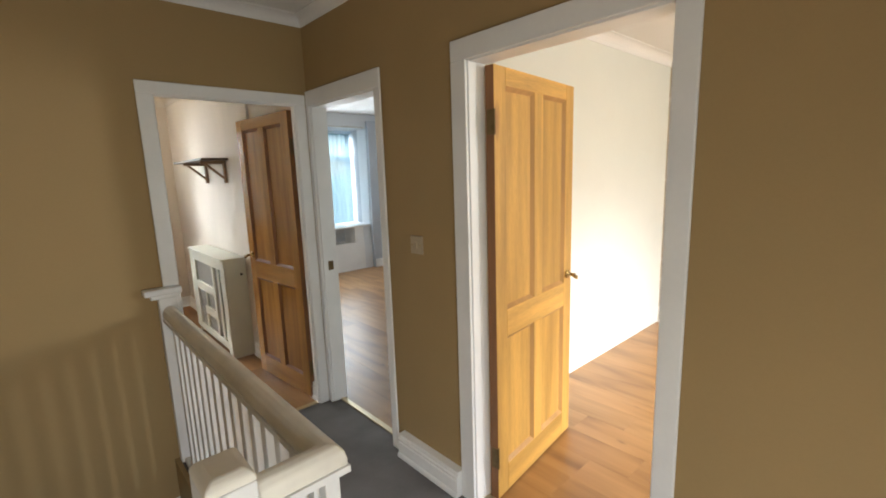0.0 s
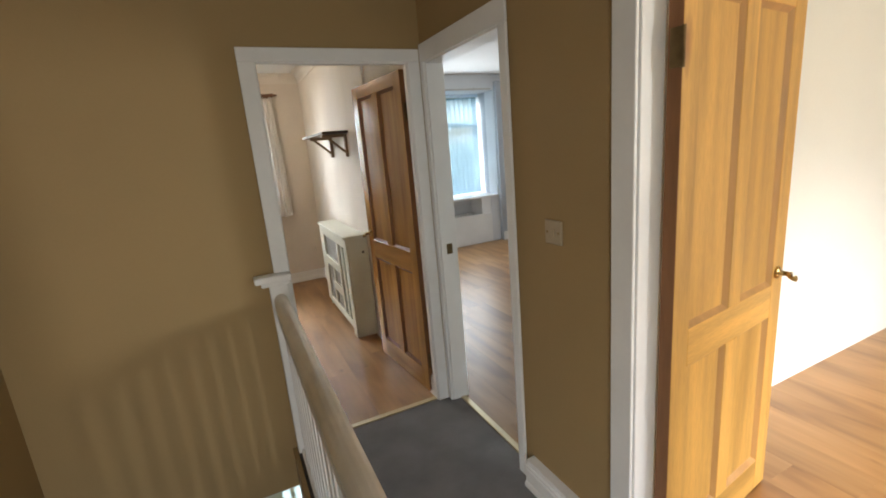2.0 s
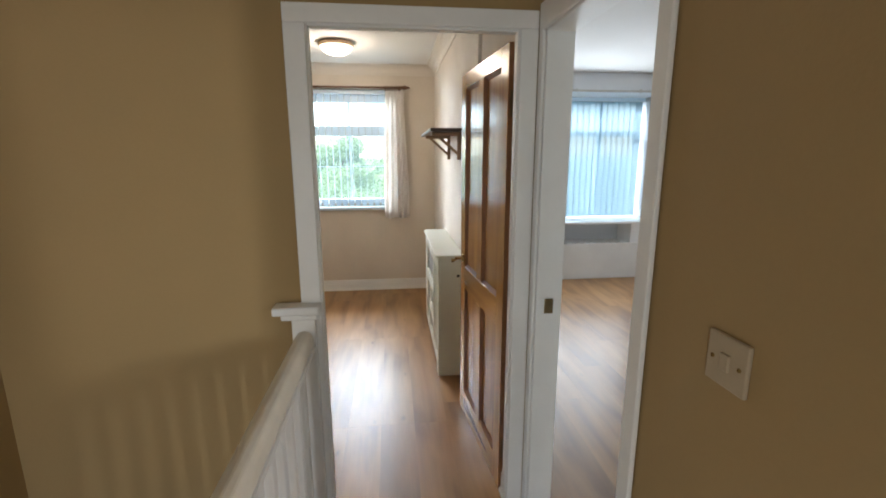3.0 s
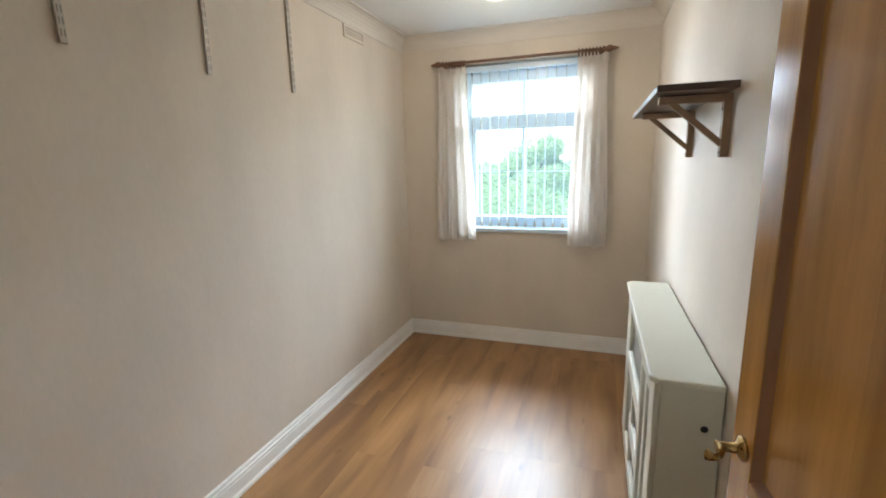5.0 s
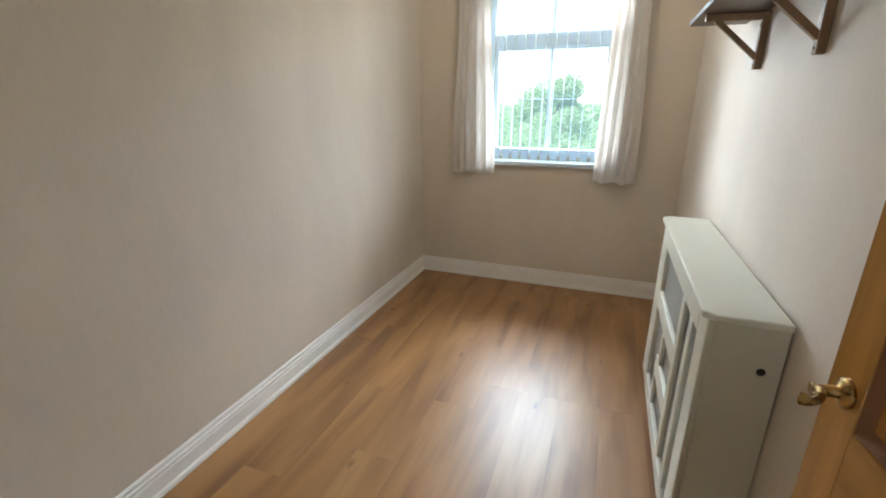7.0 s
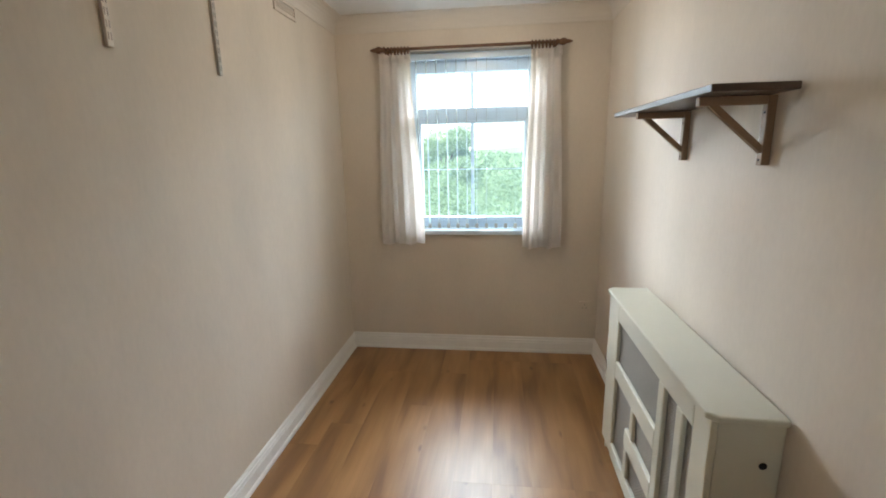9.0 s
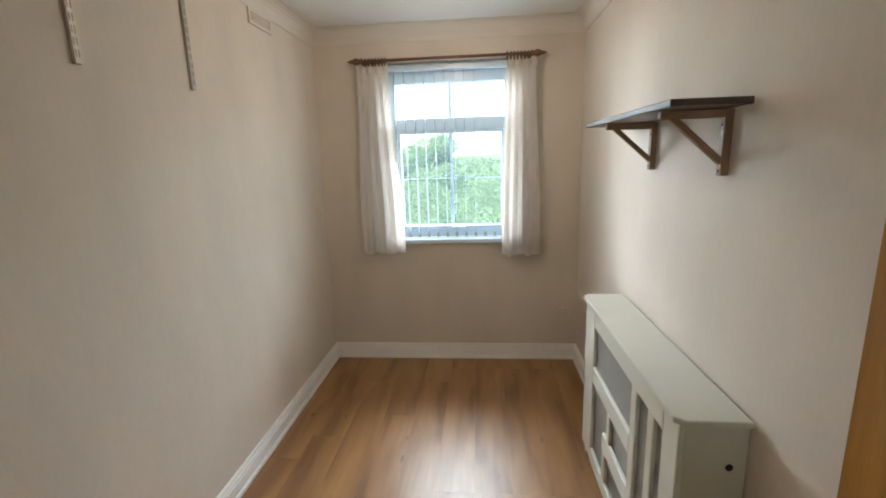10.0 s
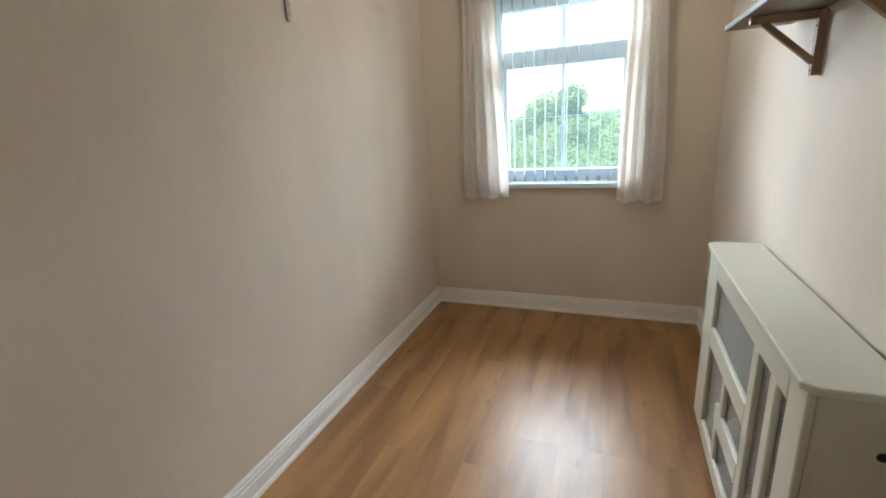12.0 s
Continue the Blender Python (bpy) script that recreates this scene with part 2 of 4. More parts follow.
def cloth_mat(name, col, through_light, weave=420):
    m = mat(name, col, 0.85, var=0.04, scale=3, grain=0.06, fine=weave, bump=0.12)
    n, l = m.node_tree.nodes, m.node_tree.links
    tr, mx = n.new("ShaderNodeBsdfTranslucent"), n.new("ShaderNodeMixShader")
    tr.inputs["Color"].default_value = (*col, 1)
    mx.inputs["Fac"].default_value = through_light
    l.new(n["Principled BSDF"].outputs[0], mx.inputs[1])
    l.new(tr.outputs[0], mx.inputs[2])
    l.new(mx.outputs[0], n["Material Output"].inputs["Surface"])
    return m


CURTAIN = cloth_mat("cream_curtain", (0.96, 0.91, 0.86), 0.02)
SLAT = cloth_mat("blind_fabric", (0.76, 0.86, 0.90), 0.6, 300)
BAY_SLAT = cloth_mat("bay_blind_fabric", (0.235, 0.325, 0.385), 0.5, 300)
sheer, sheer_mix = SLAT.node_tree.nodes.new("ShaderNodeBsdfTransparent"), SLAT.node_tree.nodes.new("ShaderNodeMixShader")
sheer_mix.inputs["Fac"].default_value = 0.62
SLAT.node_tree.links.new(SLAT.node_tree.nodes["Material Output"].inputs["Surface"].links[0].from_socket, sheer_mix.inputs[1])
SLAT.node_tree.links.new(sheer.outputs[0], sheer_mix.inputs[2])
SLAT.node_tree.links.new(sheer_mix.outputs[0], SLAT.node_tree.nodes["Material Output"].inputs["Surface"])
bn, bl = BAY_SLAT.node_tree.nodes, BAY_SLAT.node_tree.links
sheer, sheer_mix = bn.new("ShaderNodeBsdfTransparent"), bn.new("ShaderNodeMixShader")
sheer_mix.inputs["Fac"].default_value = 0.11
bl.new(bn["Material Output"].inputs["Surface"].links[0].from_socket, sheer_mix.inputs[1])
bl.new(sheer.outputs[0], sheer_mix.inputs[2])
bl.new(sheer_mix.outputs[0], bn["Material Output"].inputs["Surface"])
FROST = cloth_mat("frosted_glass", (0.80, 0.90, 0.95), 0.85, 60)


def glass_mat():
    m = bpy.data.materials.new("window_glass")
    m.use_nodes = True
    b = m.node_tree.nodes["Principled BSDF"]
    b.inputs["Base Color"].default_value = (0.95, 0.98, 1, 1)
    b.inputs["Transmission Weight"].default_value, b.inputs["Roughness"].default_value, b.inputs["IOR"].default_value = 1.0, 0.0, 1.02
    # glare haze over the view, put in as a thin uneven translucent layer
    n, l = m.node_tree.nodes, m.node_tree.links
    haze, mx, no, mr = n.new("ShaderNodeBsdfTranslucent"), n.new("ShaderNodeMixShader"), n.new("ShaderNodeTexNoise"), n.new("ShaderNodeMapRange")
    haze.inputs["Color"].default_value = (0.42, 0.60, 0.62, 1)
    no.inputs["Scale"].default_value, no.inputs["Detail"].default_value = 5.0, 6
    mr.inputs["To Min"].default_value, mr.inputs["To Max"].default_value = 0.03, 0.05
    l.new(no.outputs["Fac"], mr.inputs["Value"])
    l.new(mr.outputs[0], mx.inputs["Fac"])
    l.new(b.outputs[0], mx.inputs[1])
    l.new(haze.outputs[0], mx.inputs[2])
    l.new(mx.outputs[0], n["Material Output"].inputs["Surface"])
    return m


GLASS = glass_mat()


def lit_shade():
    m = bpy.data.materials.new("lit_opal_glass")
    m.use_nodes = True
    b = m.node_tree.nodes["Principled BSDF"]
    b.inputs["Base Color"].default_value = (0.9, 0.86, 0.75, 1)
    b.inputs["Emission Color"].default_value, b.inputs["Emission Strength"].default_value = (1, 0.85, 0.6, 1), 0.9
    return m


OPAL = lit_shade()


def floral_paper():
    m = mat("floral_wallpaper", (0.66, 0.62, 0.55), 0.6, var=0.05, scale=2, grain=0.04)
    n, l = m.node_tree.nodes, m.node_tree.links
    b = n["Principled BSDF"]
    base = b.inputs["Base Color"].links[0].from_socket
    tc, no, vo = n.new("ShaderNodeTexCoord"), n.new("ShaderNodeTexNoise"), n.new("ShaderNodeTexVoronoi")
    no.inputs["Scale"].default_value, no.inputs["Detail"].default_value = 4.0, 2
    vo.inputs["Scale"].default_value = 9.0
    add = n.new("ShaderNodeVectorMath")
    add.operation = "MULTIPLY_ADD"
    add.inputs[1].default_value = (0.35, 0.35, 0.35)
    l.new(tc.outputs["Object"], no.inputs["Vector"])
    l.new(no.outputs["Color"], add.inputs[0])
    l.new(tc.outputs["Object"], add.inputs[2])
    l.new(add.outputs[0], vo.inputs["Vector"])
    ramp = n.new("ShaderNodeValToRGB")
    e = ramp.color_ramp.elements
    e[0].position, e[0].color = 0.2, (0.84, 0.82, 0.77, 1)
    e[1].position, e[1].color = 0.42, (0.56, 0.51, 0.45, 1)
    l.new(vo.outputs["Distance"], ramp.inputs["Fac"])
    mx = n.new("ShaderNodeMix")
    mx.data_type = "RGBA"
    mx.inputs["Factor"].default_value = 0.6
    l.new(base, mx.inputs["A"])
    l.new(ramp.outputs["Color"], mx.inputs["B"])
    l.new(mx.outputs["Result"], b.inputs["Base Color"])
    return m


WALLPAPER = floral_paper()


# ---- mesh tools ----
def box(bm, x0, x1, y0, y1, z0, z1):
    v = [bm.verts.new(p) for p in ((x0, y0, z0), (x1, y0, z0), (x1, y1, z0), (x0, y1, z0), (x0, y0, z1), (x1, y0, z1), (x1, y1, z1), (x0, y1, z1))]
    for f in ((3, 2, 1, 0), (4, 5, 6, 7), (0, 1, 5, 4), (1, 2, 6, 5), (2, 3, 7, 6), (3, 0, 4, 7)):
        bm.faces.new([v[i] for i in f])
    return bm


def boxes(*rows):
    bm = bmesh.new()
    for r in rows:
        box(bm, *r)
    return bm


def soft(bm, width=0.003, segments=2):
    bmesh.ops.bevel(bm, geom=bm.edges[:], offset=width, segments=segments, affect="EDGES", profile=0.5)
    return bm


def rbox(x0, x1, y0, y1, z0, z1, r=0.003, segments=2):
    return soft(boxes((x0, x1, y0, y1, z0, z1)), r, segments)


def slab(outline, z0, z1):
    bm = bmesh.new()
    lo, hi = [[bm.verts.new((x, y, z)) for x, y in outline] for z in (z0, z1)]
    k = len(outline)
    for i in range(k):
        bm.faces.new((lo[i], lo[(i + 1) % k], hi[(i + 1) % k], hi[i]))
    bm.faces.new(hi)
    bm.faces.new(lo[::-1])
    return bm


def lathe(profile, steps=24):
    """profile: (radius, height) along z."""
    bm = bmesh.new()
    rings = []
    for r, z in profile:
        rings.append([bm.verts.new((r * math.cos(2 * math.pi * i / steps), r * math.sin(2 * math.pi * i / steps), z)) for i in range(steps)])
    for a, b in zip(rings, rings[1:]):
        for i in range(steps):
            bm.faces.new((a[i], a[(i + 1) % steps], b[(i + 1) % steps], b[i]))
    bm.faces.new(rings[0][::-1])
    bm.faces.new(rings[-1])
    return bm


def sweep(section, start, end, up=(0, 0, 1)):
    """A straight extrusion of a closed section (side, up) from start to end."""
    bm = bmesh.new()
    a, b = Vector(start), Vector(end)
    d = (b - a).normalized()
    side = d.cross(Vector(up)).normalized()
    u = side.cross(d)
    r0 = [bm.verts.new(a + side * s + u * h) for s, h in section]
    r1 = [bm.verts.new(b + side * s + u * h) for s, h in section]
    k = len(section)
    for i in range(k):
        bm.faces.new((r0[i], r0[(i + 1) % k], r1[(i + 1) % k], r1[i]))
    bm.faces.new(r0[::-1])
    bm.faces.new(r1)
    bmesh.ops.recalc_face_normals(bm, faces=bm.faces[:])
    return bm


def merge(*bms):
    out = bmesh.new()
    for b in bms:
        me = bpy.data.meshes.new("tmp")
        b.to_mesh(me)
        out.from_mesh(me)
        bpy.data.meshes.remove(me)
        b.free()
    return out


def mesh_of(name, bm, material, smooth=False):
    me = bpy.data.meshes.new(name)
    bm.to_mesh(me)
    bm.free()
    me.materials.append(material)
    if smooth:
        for p in me.polygons:
            p.use_smooth = True
    return me


def solid(name, bm, material, label="", category="", kind="", group="", smooth=False):
    return tagged(new(name, mesh_of(name, bm, material, smooth)), label, category, group, kind)


def thing(name, label="", category="", m=None, kind="", group=""):
    ob = new(name)
    ob.empty_display_size = 0.1
    if m is not None:
        ob.matrix_world = m
    return tagged(ob, label, category, group, kind)


def part(name, bm, material, parent, label="", smooth=False, m=None):
    ob = new(name, mesh_of(name, bm, material, smooth))
    ob.parent = parent
    if m is not None:
        ob.matrix_local = m
    return tagged(ob, label)


def setting(name, bm, material, label):
    bmesh.ops.remove_doubles(bm, verts=bm.verts[:], dist=0.0002)
    return solid(name, bm, material, label, name.split("_")[0], "structure")


# ---- plan ----
WEST, NORTH, SOUTH, EAST, ROOM_E = -0.522, 2.845, 2.88, 1.47, 1.402
CEIL, FRONT, HALL = 2.50, 6.285, -2.65
D1 = (0.632, 1.39, 1.984)
D2 = (2.075, 2.795, 1.975)
D3 = (0.643, 1.442, 1.985)

# walls
bm = boxes((WEST, D1[0], NORTH, SOUTH, -0.22, CEIL), (D1[1], EAST, NORTH, SOUTH, 0, CEIL), (D1[0], D1[1], NORTH, SOUTH, D1[2], CEIL))
setting("wall_landing_north", bm, PAINT_LANDING, "tan painted landing wall above the stairwell")
bm = boxes((EAST, 1.57, -1.0, D3[0], 0, CEIL), (EAST, 1.57, D3[1], D2[0], 0, CEIL), (EAST, 1.57, D3[0], D3[1], D3[2], CEIL), (EAST, 1.57, D2[0], D2[1], D2[2], CEIL), (EAST, 1.57, D2[1], SOUTH, 0, CEIL))
setting("wall_landing_east", bm, PAINT_LANDING, "tan painted landing wall with two doorways")
setting("wall_landing_west", boxes((WEST - 0.2, WEST, -1.0, SOUTH, HALL, CEIL)), PAINT_LANDING, "tan painted stairwell wall")
# unseen end wall, its opening added to hold the fill lamp
bm = boxes((WEST, -0.48, -1.0, -0.9, 0, CEIL), (0.12, EAST, -1.0, -0.9, 0, CEIL), (-0.48, 0.12, -1.0, -0.9, 0, 0.3), (-0.48, 0.12, -1.0, -0.9, 1.2, CEIL))
setting("wall_landing_south", bm, PAINT_LANDING, "tan painted landing end wall")
# the box room
setting("wall_room_west", boxes((WEST - 0.2, WEST, SOUTH, FRONT + 0.25, HALL, CEIL)), PAINT_ROOM, "beige textured long wall of the small room")
setting("wall_room_east", boxes((ROOM_E, 1.57, 3.72, FRONT + 0.25, HALL, CEIL), (1.42, 1.57, SOUTH, 3.72, HALL, CEIL)), PAINT_ROOM, "beige textured wall behind the radiator cover")
W1 = (0.0, 0.91, 0.945, 2.26)
bm = boxes((WEST, W1[0], FRONT, FRONT + 0.25, -0.3, CEIL), (W1[1], ROOM_E, FRONT, FRONT + 0.25, -0.3, CEIL), (W1[0], W1[1], FRONT, FRONT + 0.25, -0.3, W1[2]), (W1[0], W1[1], FRONT, FRONT + 0.25, W1[3], CEIL))
setting("wall_room_north", bm, PAINT_ROOM, "beige textured end wall with the window")
bm = boxes((WEST, D1[0] - 0.004, SOUTH, (SOUTH + 0.006), 0, CEIL), (D1[0], D1[1], SOUTH, (SOUTH + 0.006), D1[2] + 0.004, CEIL))
setting("wall_room_south", bm, PAINT_ROOM, "beige textured wall beside the doorway")
# front bedroom with the bay
B = (2.1, 4.23, 0.70, 2.28)
bm = boxes((1.57, B[0], 6.45, 6.7, 0, CEIL), (B[1], 4.7, 6.45, 6.7, 0, CEIL), (B[0], B[1], 6.45, 7.15, B[3], CEIL))
setting("wall_bay_north", bm, PAINT_GREY, "grey painted wall round the bay window")
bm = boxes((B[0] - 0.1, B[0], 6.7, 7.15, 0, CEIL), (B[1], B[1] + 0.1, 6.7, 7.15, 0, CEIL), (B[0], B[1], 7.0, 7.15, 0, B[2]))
setting("wall_bay_sides", bm, PAINT_GREY_SHADED, "grey painted inner sides of the bay, darkened as shade")
setting("wall_bedroom_east", boxes((4.62, 4.8, 1.97, 6.45, 0, CEIL)), PAINT_GREY, "grey painted side wall of the front bedroom")
setting("wall_bedroom_west", boxes((1.57, 1.59, SOUTH, 6.45, 0, CEIL)), PAINT_GREY, "pale grey inner wall of the front bedroom")
setting("wall_between_bedrooms", boxes((1.57, 4.62, 1.86, 1.97, 0, CEIL)), PAINT_WHITE, "white painted wall between the bedrooms")
setting("floor_bay", boxes((B[0] - 0.1, B[1] + 0.1, 6.44, 7.15, -0.2, -0.002)), PAINT_GREY, "grey floor below the window seat")
setting("trim_seat_end", boxes((4.095, B[1], 6.452, 6.47, 0, B[2])), PAINT_GREY, "grey panel beside the window seat")
# rear bedroom
setting("wall_rear_east", boxes((4.57, 4.8, -2.4, 1.86, 0, CEIL)), WALLPAPER, "grey floral papered bedroom wall")
bm = boxes((1.47, 2.4, -2.5, -2.4, 0, CEIL), (4.4, 4.8, -2.5, -2.4, 0, CEIL), (2.4, 4.4, -2.5, -2.4, 0, 0.8), (2.4, 4.4, -2.5, -2.4, 2.2, CEIL))
setting("wall_rear_south", bm, PAINT_WHITE, "white painted wall with the rear window opening")
setting("wall_rear_west", boxes((1.47, 1.57, -2.4, -1.0, 0, CEIL)), PAINT_WHITE, "white painted bedroom wall")
setting("wall_rear_lining", boxes((1.57, 1.576, -1.0, D3[0] - 0.03, 0, CEIL)), PAINT_WHITE, "white painted bedroom side of the landing wall")

# ceilings
setting("ceiling_landing", boxes((WEST, EAST, -0.9, NORTH, CEIL, CEIL + 0.1)), CEILING, "white textured landing ceiling")
setting("ceiling_room", boxes((WEST, ROOM_E, SOUTH, FRONT, CEIL, CEIL + 0.1)), CEILING, "white ceiling of the small room")
setting("ceiling_front_bedroom", boxes((1.57, 4.8, 1.9, 7.15, CEIL + 0.004, CEIL + 0.1)), CEILING, "white bedroom ceiling")
setting("ceiling_rear_bedroom", boxes((1.57, 4.8, -2.5, 1.86, CEIL, CEIL + 0.1)), CEILING, "white rear bedroom ceiling")


# cornices: a cove between wall and ceiling
def cove(drop, run, n=6):
    pts = [(0.0, 0.0), (0.0, -drop)]
    pts += [(0.006, -drop)]
    for i in range(n + 1):
        a = math.pi / 2 * i / n
        pts.append((0.006 + (run - 0.006) * (1 - math.cos(a)), -drop + 0.006 + (drop - 0.012) * math.sin(a)))
    pts += [(run, 0.0)]
    return pts


def cove_run(drop, run, a, b):
    return sweep([(s, h) for s, h in cove(drop, run)], (*a, CEIL - 0.001), (*b, CEIL - 0.001))


bm = merge(cove_run(0.105, 0.085, (WEST, (SOUTH + 0.006)), (WEST, FRONT)), cove_run(0.105, 0.085, (WEST, FRONT), (ROOM_E, FRONT)), cove_run(0.105, 0.085, (ROOM_E, FRONT), (ROOM_E, (SOUTH + 0.006))), cove_run(0.105, 0.085, (ROOM_E, (SOUTH + 0.006)), (WEST, (SOUTH + 0.006))))
setting("trim_cornice_room", bm, CORNICE, "white plaster cornice round the small room")
bm = merge(cove_run(0.06, 0.06, (WEST, NORTH), (EAST, NORTH)), cove_run(0.06, 0.06, (EAST, NORTH), (EAST, -0.9)), cove_run(0.06, 0.06, (WEST, -0.9), (WEST, NORTH)))
setting("trim_cornice_landing", bm, CEILING, "white plaster cornice round the landing")
bm = merge(cove_run(0.1, 0.09, (4.62, 6.45), (4.62, 1.97)), cove_run(0.1, 0.09, (1.59, 1.97), (1.59, 6.45)))
setting("trim_cornice_front_bedroom", bm, CEILING, "white plaster cornice round the front bedroom")
bm = merge(cove_run(0.08, 0.07, (1.57, 1.86), (4.57, 1.86)), cove_run(0.08, 0.07, (4.57, 1.86), (4.57, -2.4)))
setting("trim_cornice_rear_bedroom", bm, CEILING, "white plaster cornice round the rear bedroom")

# skirting boards: a stepped torus profile
SKIRT = [(0, 0), (0.023, 0), (0.023, 0.012), (0.019, 0.022), (0.014, 0.026), (0.014, 0.084), (0.008, 0.088), (0.008, 0.092), (0.0145, 0.097), (0.0145, 0.106), (0.007, 0.111), (0.007, 0.117), (0.010, 0.122), (0.006, 0.132), (0, 0.134)]


def skirt_run(a, b, k=1.0):
    return sweep([(s, h * k) for s, h in SKIRT], (*a, 0.0005), (*b, 0.0005))


bm = merge(skirt_run((WEST, (SOUTH + 0.006)), (WEST, FRONT), 0.93), skirt_run((WEST, FRONT), (ROOM_E, FRONT), 0.93), skirt_run((ROOM_E, FRONT), (ROOM_E, 5.19), 0.93), skirt_run((ROOM_E, 4.05), (ROOM_E, SOUTH + 0.01), 0.9))
setting("baseboard_room", bm, GLOSS, "white gloss moulded skirting board")
# the stretch between the doors is boxed out and rounded off at one end
bm = sweep([(s + 0.034 if s > 0 else s, h) for s, h in SKIRT], (EAST, 1.985, 0.0005), (EAST, D3[1] + 0.079, 0.0005))
setting("baseboard_landing_boxed", bm, GLOSS, "white gloss boxed-out skirting between the doors")
bm = merge(skirt_run((EAST, D3[0] - 0.07), (EAST, -0.9)))
setting("baseboard_landing", bm, GLOSS, "white gloss skirting board on the landing")
bm = merge(skirt_run((4.25, 6.38), (4.45, 6.38)), skirt_run((4.45, 6.45), (4.62, 6.45)), skirt_run((4.62, 6.45), (4.62, 1.97)))
setting("baseboard_front_bedroom", bm, GLOSS, "white gloss skirting board under grey walls")
setting("baseboard_rear_bedroom", skirt_run((4.57, 1.86), (4.57, -2.4), 1.1), GLOSS, "white skirting board below floral wallpaper")

# landing floor and stairwell
bm = slab([(WEST, -0.9), (EAST, -0.9), (EAST, D3[0]), (1.52, D3[0]), (1.52, D3[1]), (EAST, D3[1]), (EAST, D2[0]), (1.52, D2[0]), (1.52, D2[1]), (EAST, D2[1]), (EAST, NORTH), (D1[1], NORTH), (D1[1], 2.855), (D1[0], 2.855), (D1[0], NORTH), (0.53, NORTH), (0.53, 1.0), (WEST, 1.0)], -0.25, 0)
setting("floor_landing", bm, CARPET, "dark grey landing carpet")
bm = boxes((0.505, 0.528, 1.0, NORTH, -0.25, 0.012), (WEST, 0.505, 0.977, 0.998, -0.25, -0.05))
setting("trim_stairwell", bm, PAINT_LANDING, "beige painted apron round the stairwell")
setting("wall_stair_side", boxes((0.55, 0.65, -0.9, NORTH, HALL, -0.25)), PAINT_LANDING, "tan painted wall below the landing")
bm = bmesh.new()
for i in range(13):
    box(bm, WEST, 0.5, 1.0 + 0.21 * i, 1.23 + 0.21 * i, -0.19 * (i + 1) - 0.2, -0.19 * (i + 1))
setting("stairs", bm, CARPET, "dark grey carpeted stairs going down")
setting("floor_hall", boxes((WEST, 1.57, -0.9, 6.5, HALL - 0.1, HALL)), CARPET, "dark grey carpet of the lower hall")
setting("ceiling_hall", boxes((WEST, ROOM_E, SOUTH + 0.01, FRONT, -0.26, -0.225)), PAINT_WHITE, "white lower hall ceiling")

# door bars
for a in ((D1[0], D1[1], 2.85, 2.885), (1.515, 1.55, D2[0], D2[1]), (1.515, 1.55, D3[0], D3[1])):
    solid("threshold_bar", rbox(*a, -0.01, 0.007, 0.003), STRIP, "worn metal door bar between carpet and laminate", "threshold", "structure")


# door linings and architraves
def doorway(name, axis, a, b, h, face, depth, label, sides, w, head):
    """axis 'x': the opening runs along x in a wall that faces -y at face; axis 'y': along y in a wall that faces -x."""
    t = thing(name, label, "door frame", kind="structure")

    def put(nm, u0, u1, v0, v1, z0, z1, mt=GLOSS, r=0.004):
        part(nm, rbox(u0, u1, v0, v1, z0, z1, r) if axis == "x" else rbox(v0, v1, u0, u1, z0, z1, r), mt, t)

    g = 0.012
    put("lining", a - 0.002, a + g, face - 0.004, face + depth, 0, h)
    put("lining", b - g, b + 0.002, face - 0.004, face + depth, 0, h)
    put("head_lining", a + g, b - g, face - 0.004, face + depth, h - g, h + 0.002)
    lo, hi = a - w * sides[0], b + w * sides[1]
    put("architrave", lo, a + 0.006, face - 0.018, face - 0.0045, 0, h - 0.004)
    put("architrave", b - 0.006, hi, face - 0.018, face - 0.0045, 0, h - 0.004)
    put("head_architrave", lo, hi, face - 0.018, face - 0.0045, h - 0.004, h + head)
    return t


f1 = doorway("door_frame_box_room", "x", *D1, NORTH, 0.04, "white gloss door frame of the small room", (1, 0.9), 0.068, 0.058)
f2 = doorway("door_frame_front_bedroom", "y", *D2, EAST, 0.1, "white gloss door frame of the front bedroom", (0.66, 0.5), 0.068, 0.088)
f3 = doorway("door_frame_rear_bedroom", "y", *D3, EAST, 0.1, "white gloss door frame of the rear bedroom", (0.85, 1.05), 0.074, 0.078)
part("strike_plate", rbox(1.50, 1.535, D2[1] - 0.018, D2[1] - 0.011, 0.93, 0.99, 0.002), HINGE, f2, "dark brass strike plate")
part("strike_plate", rbox(1.50, 1.535, D3[0] + 0.011, D3[0] + 0.018, 0.93, 0.99, 0.002), HINGE, f3, "dark brass strike plate")


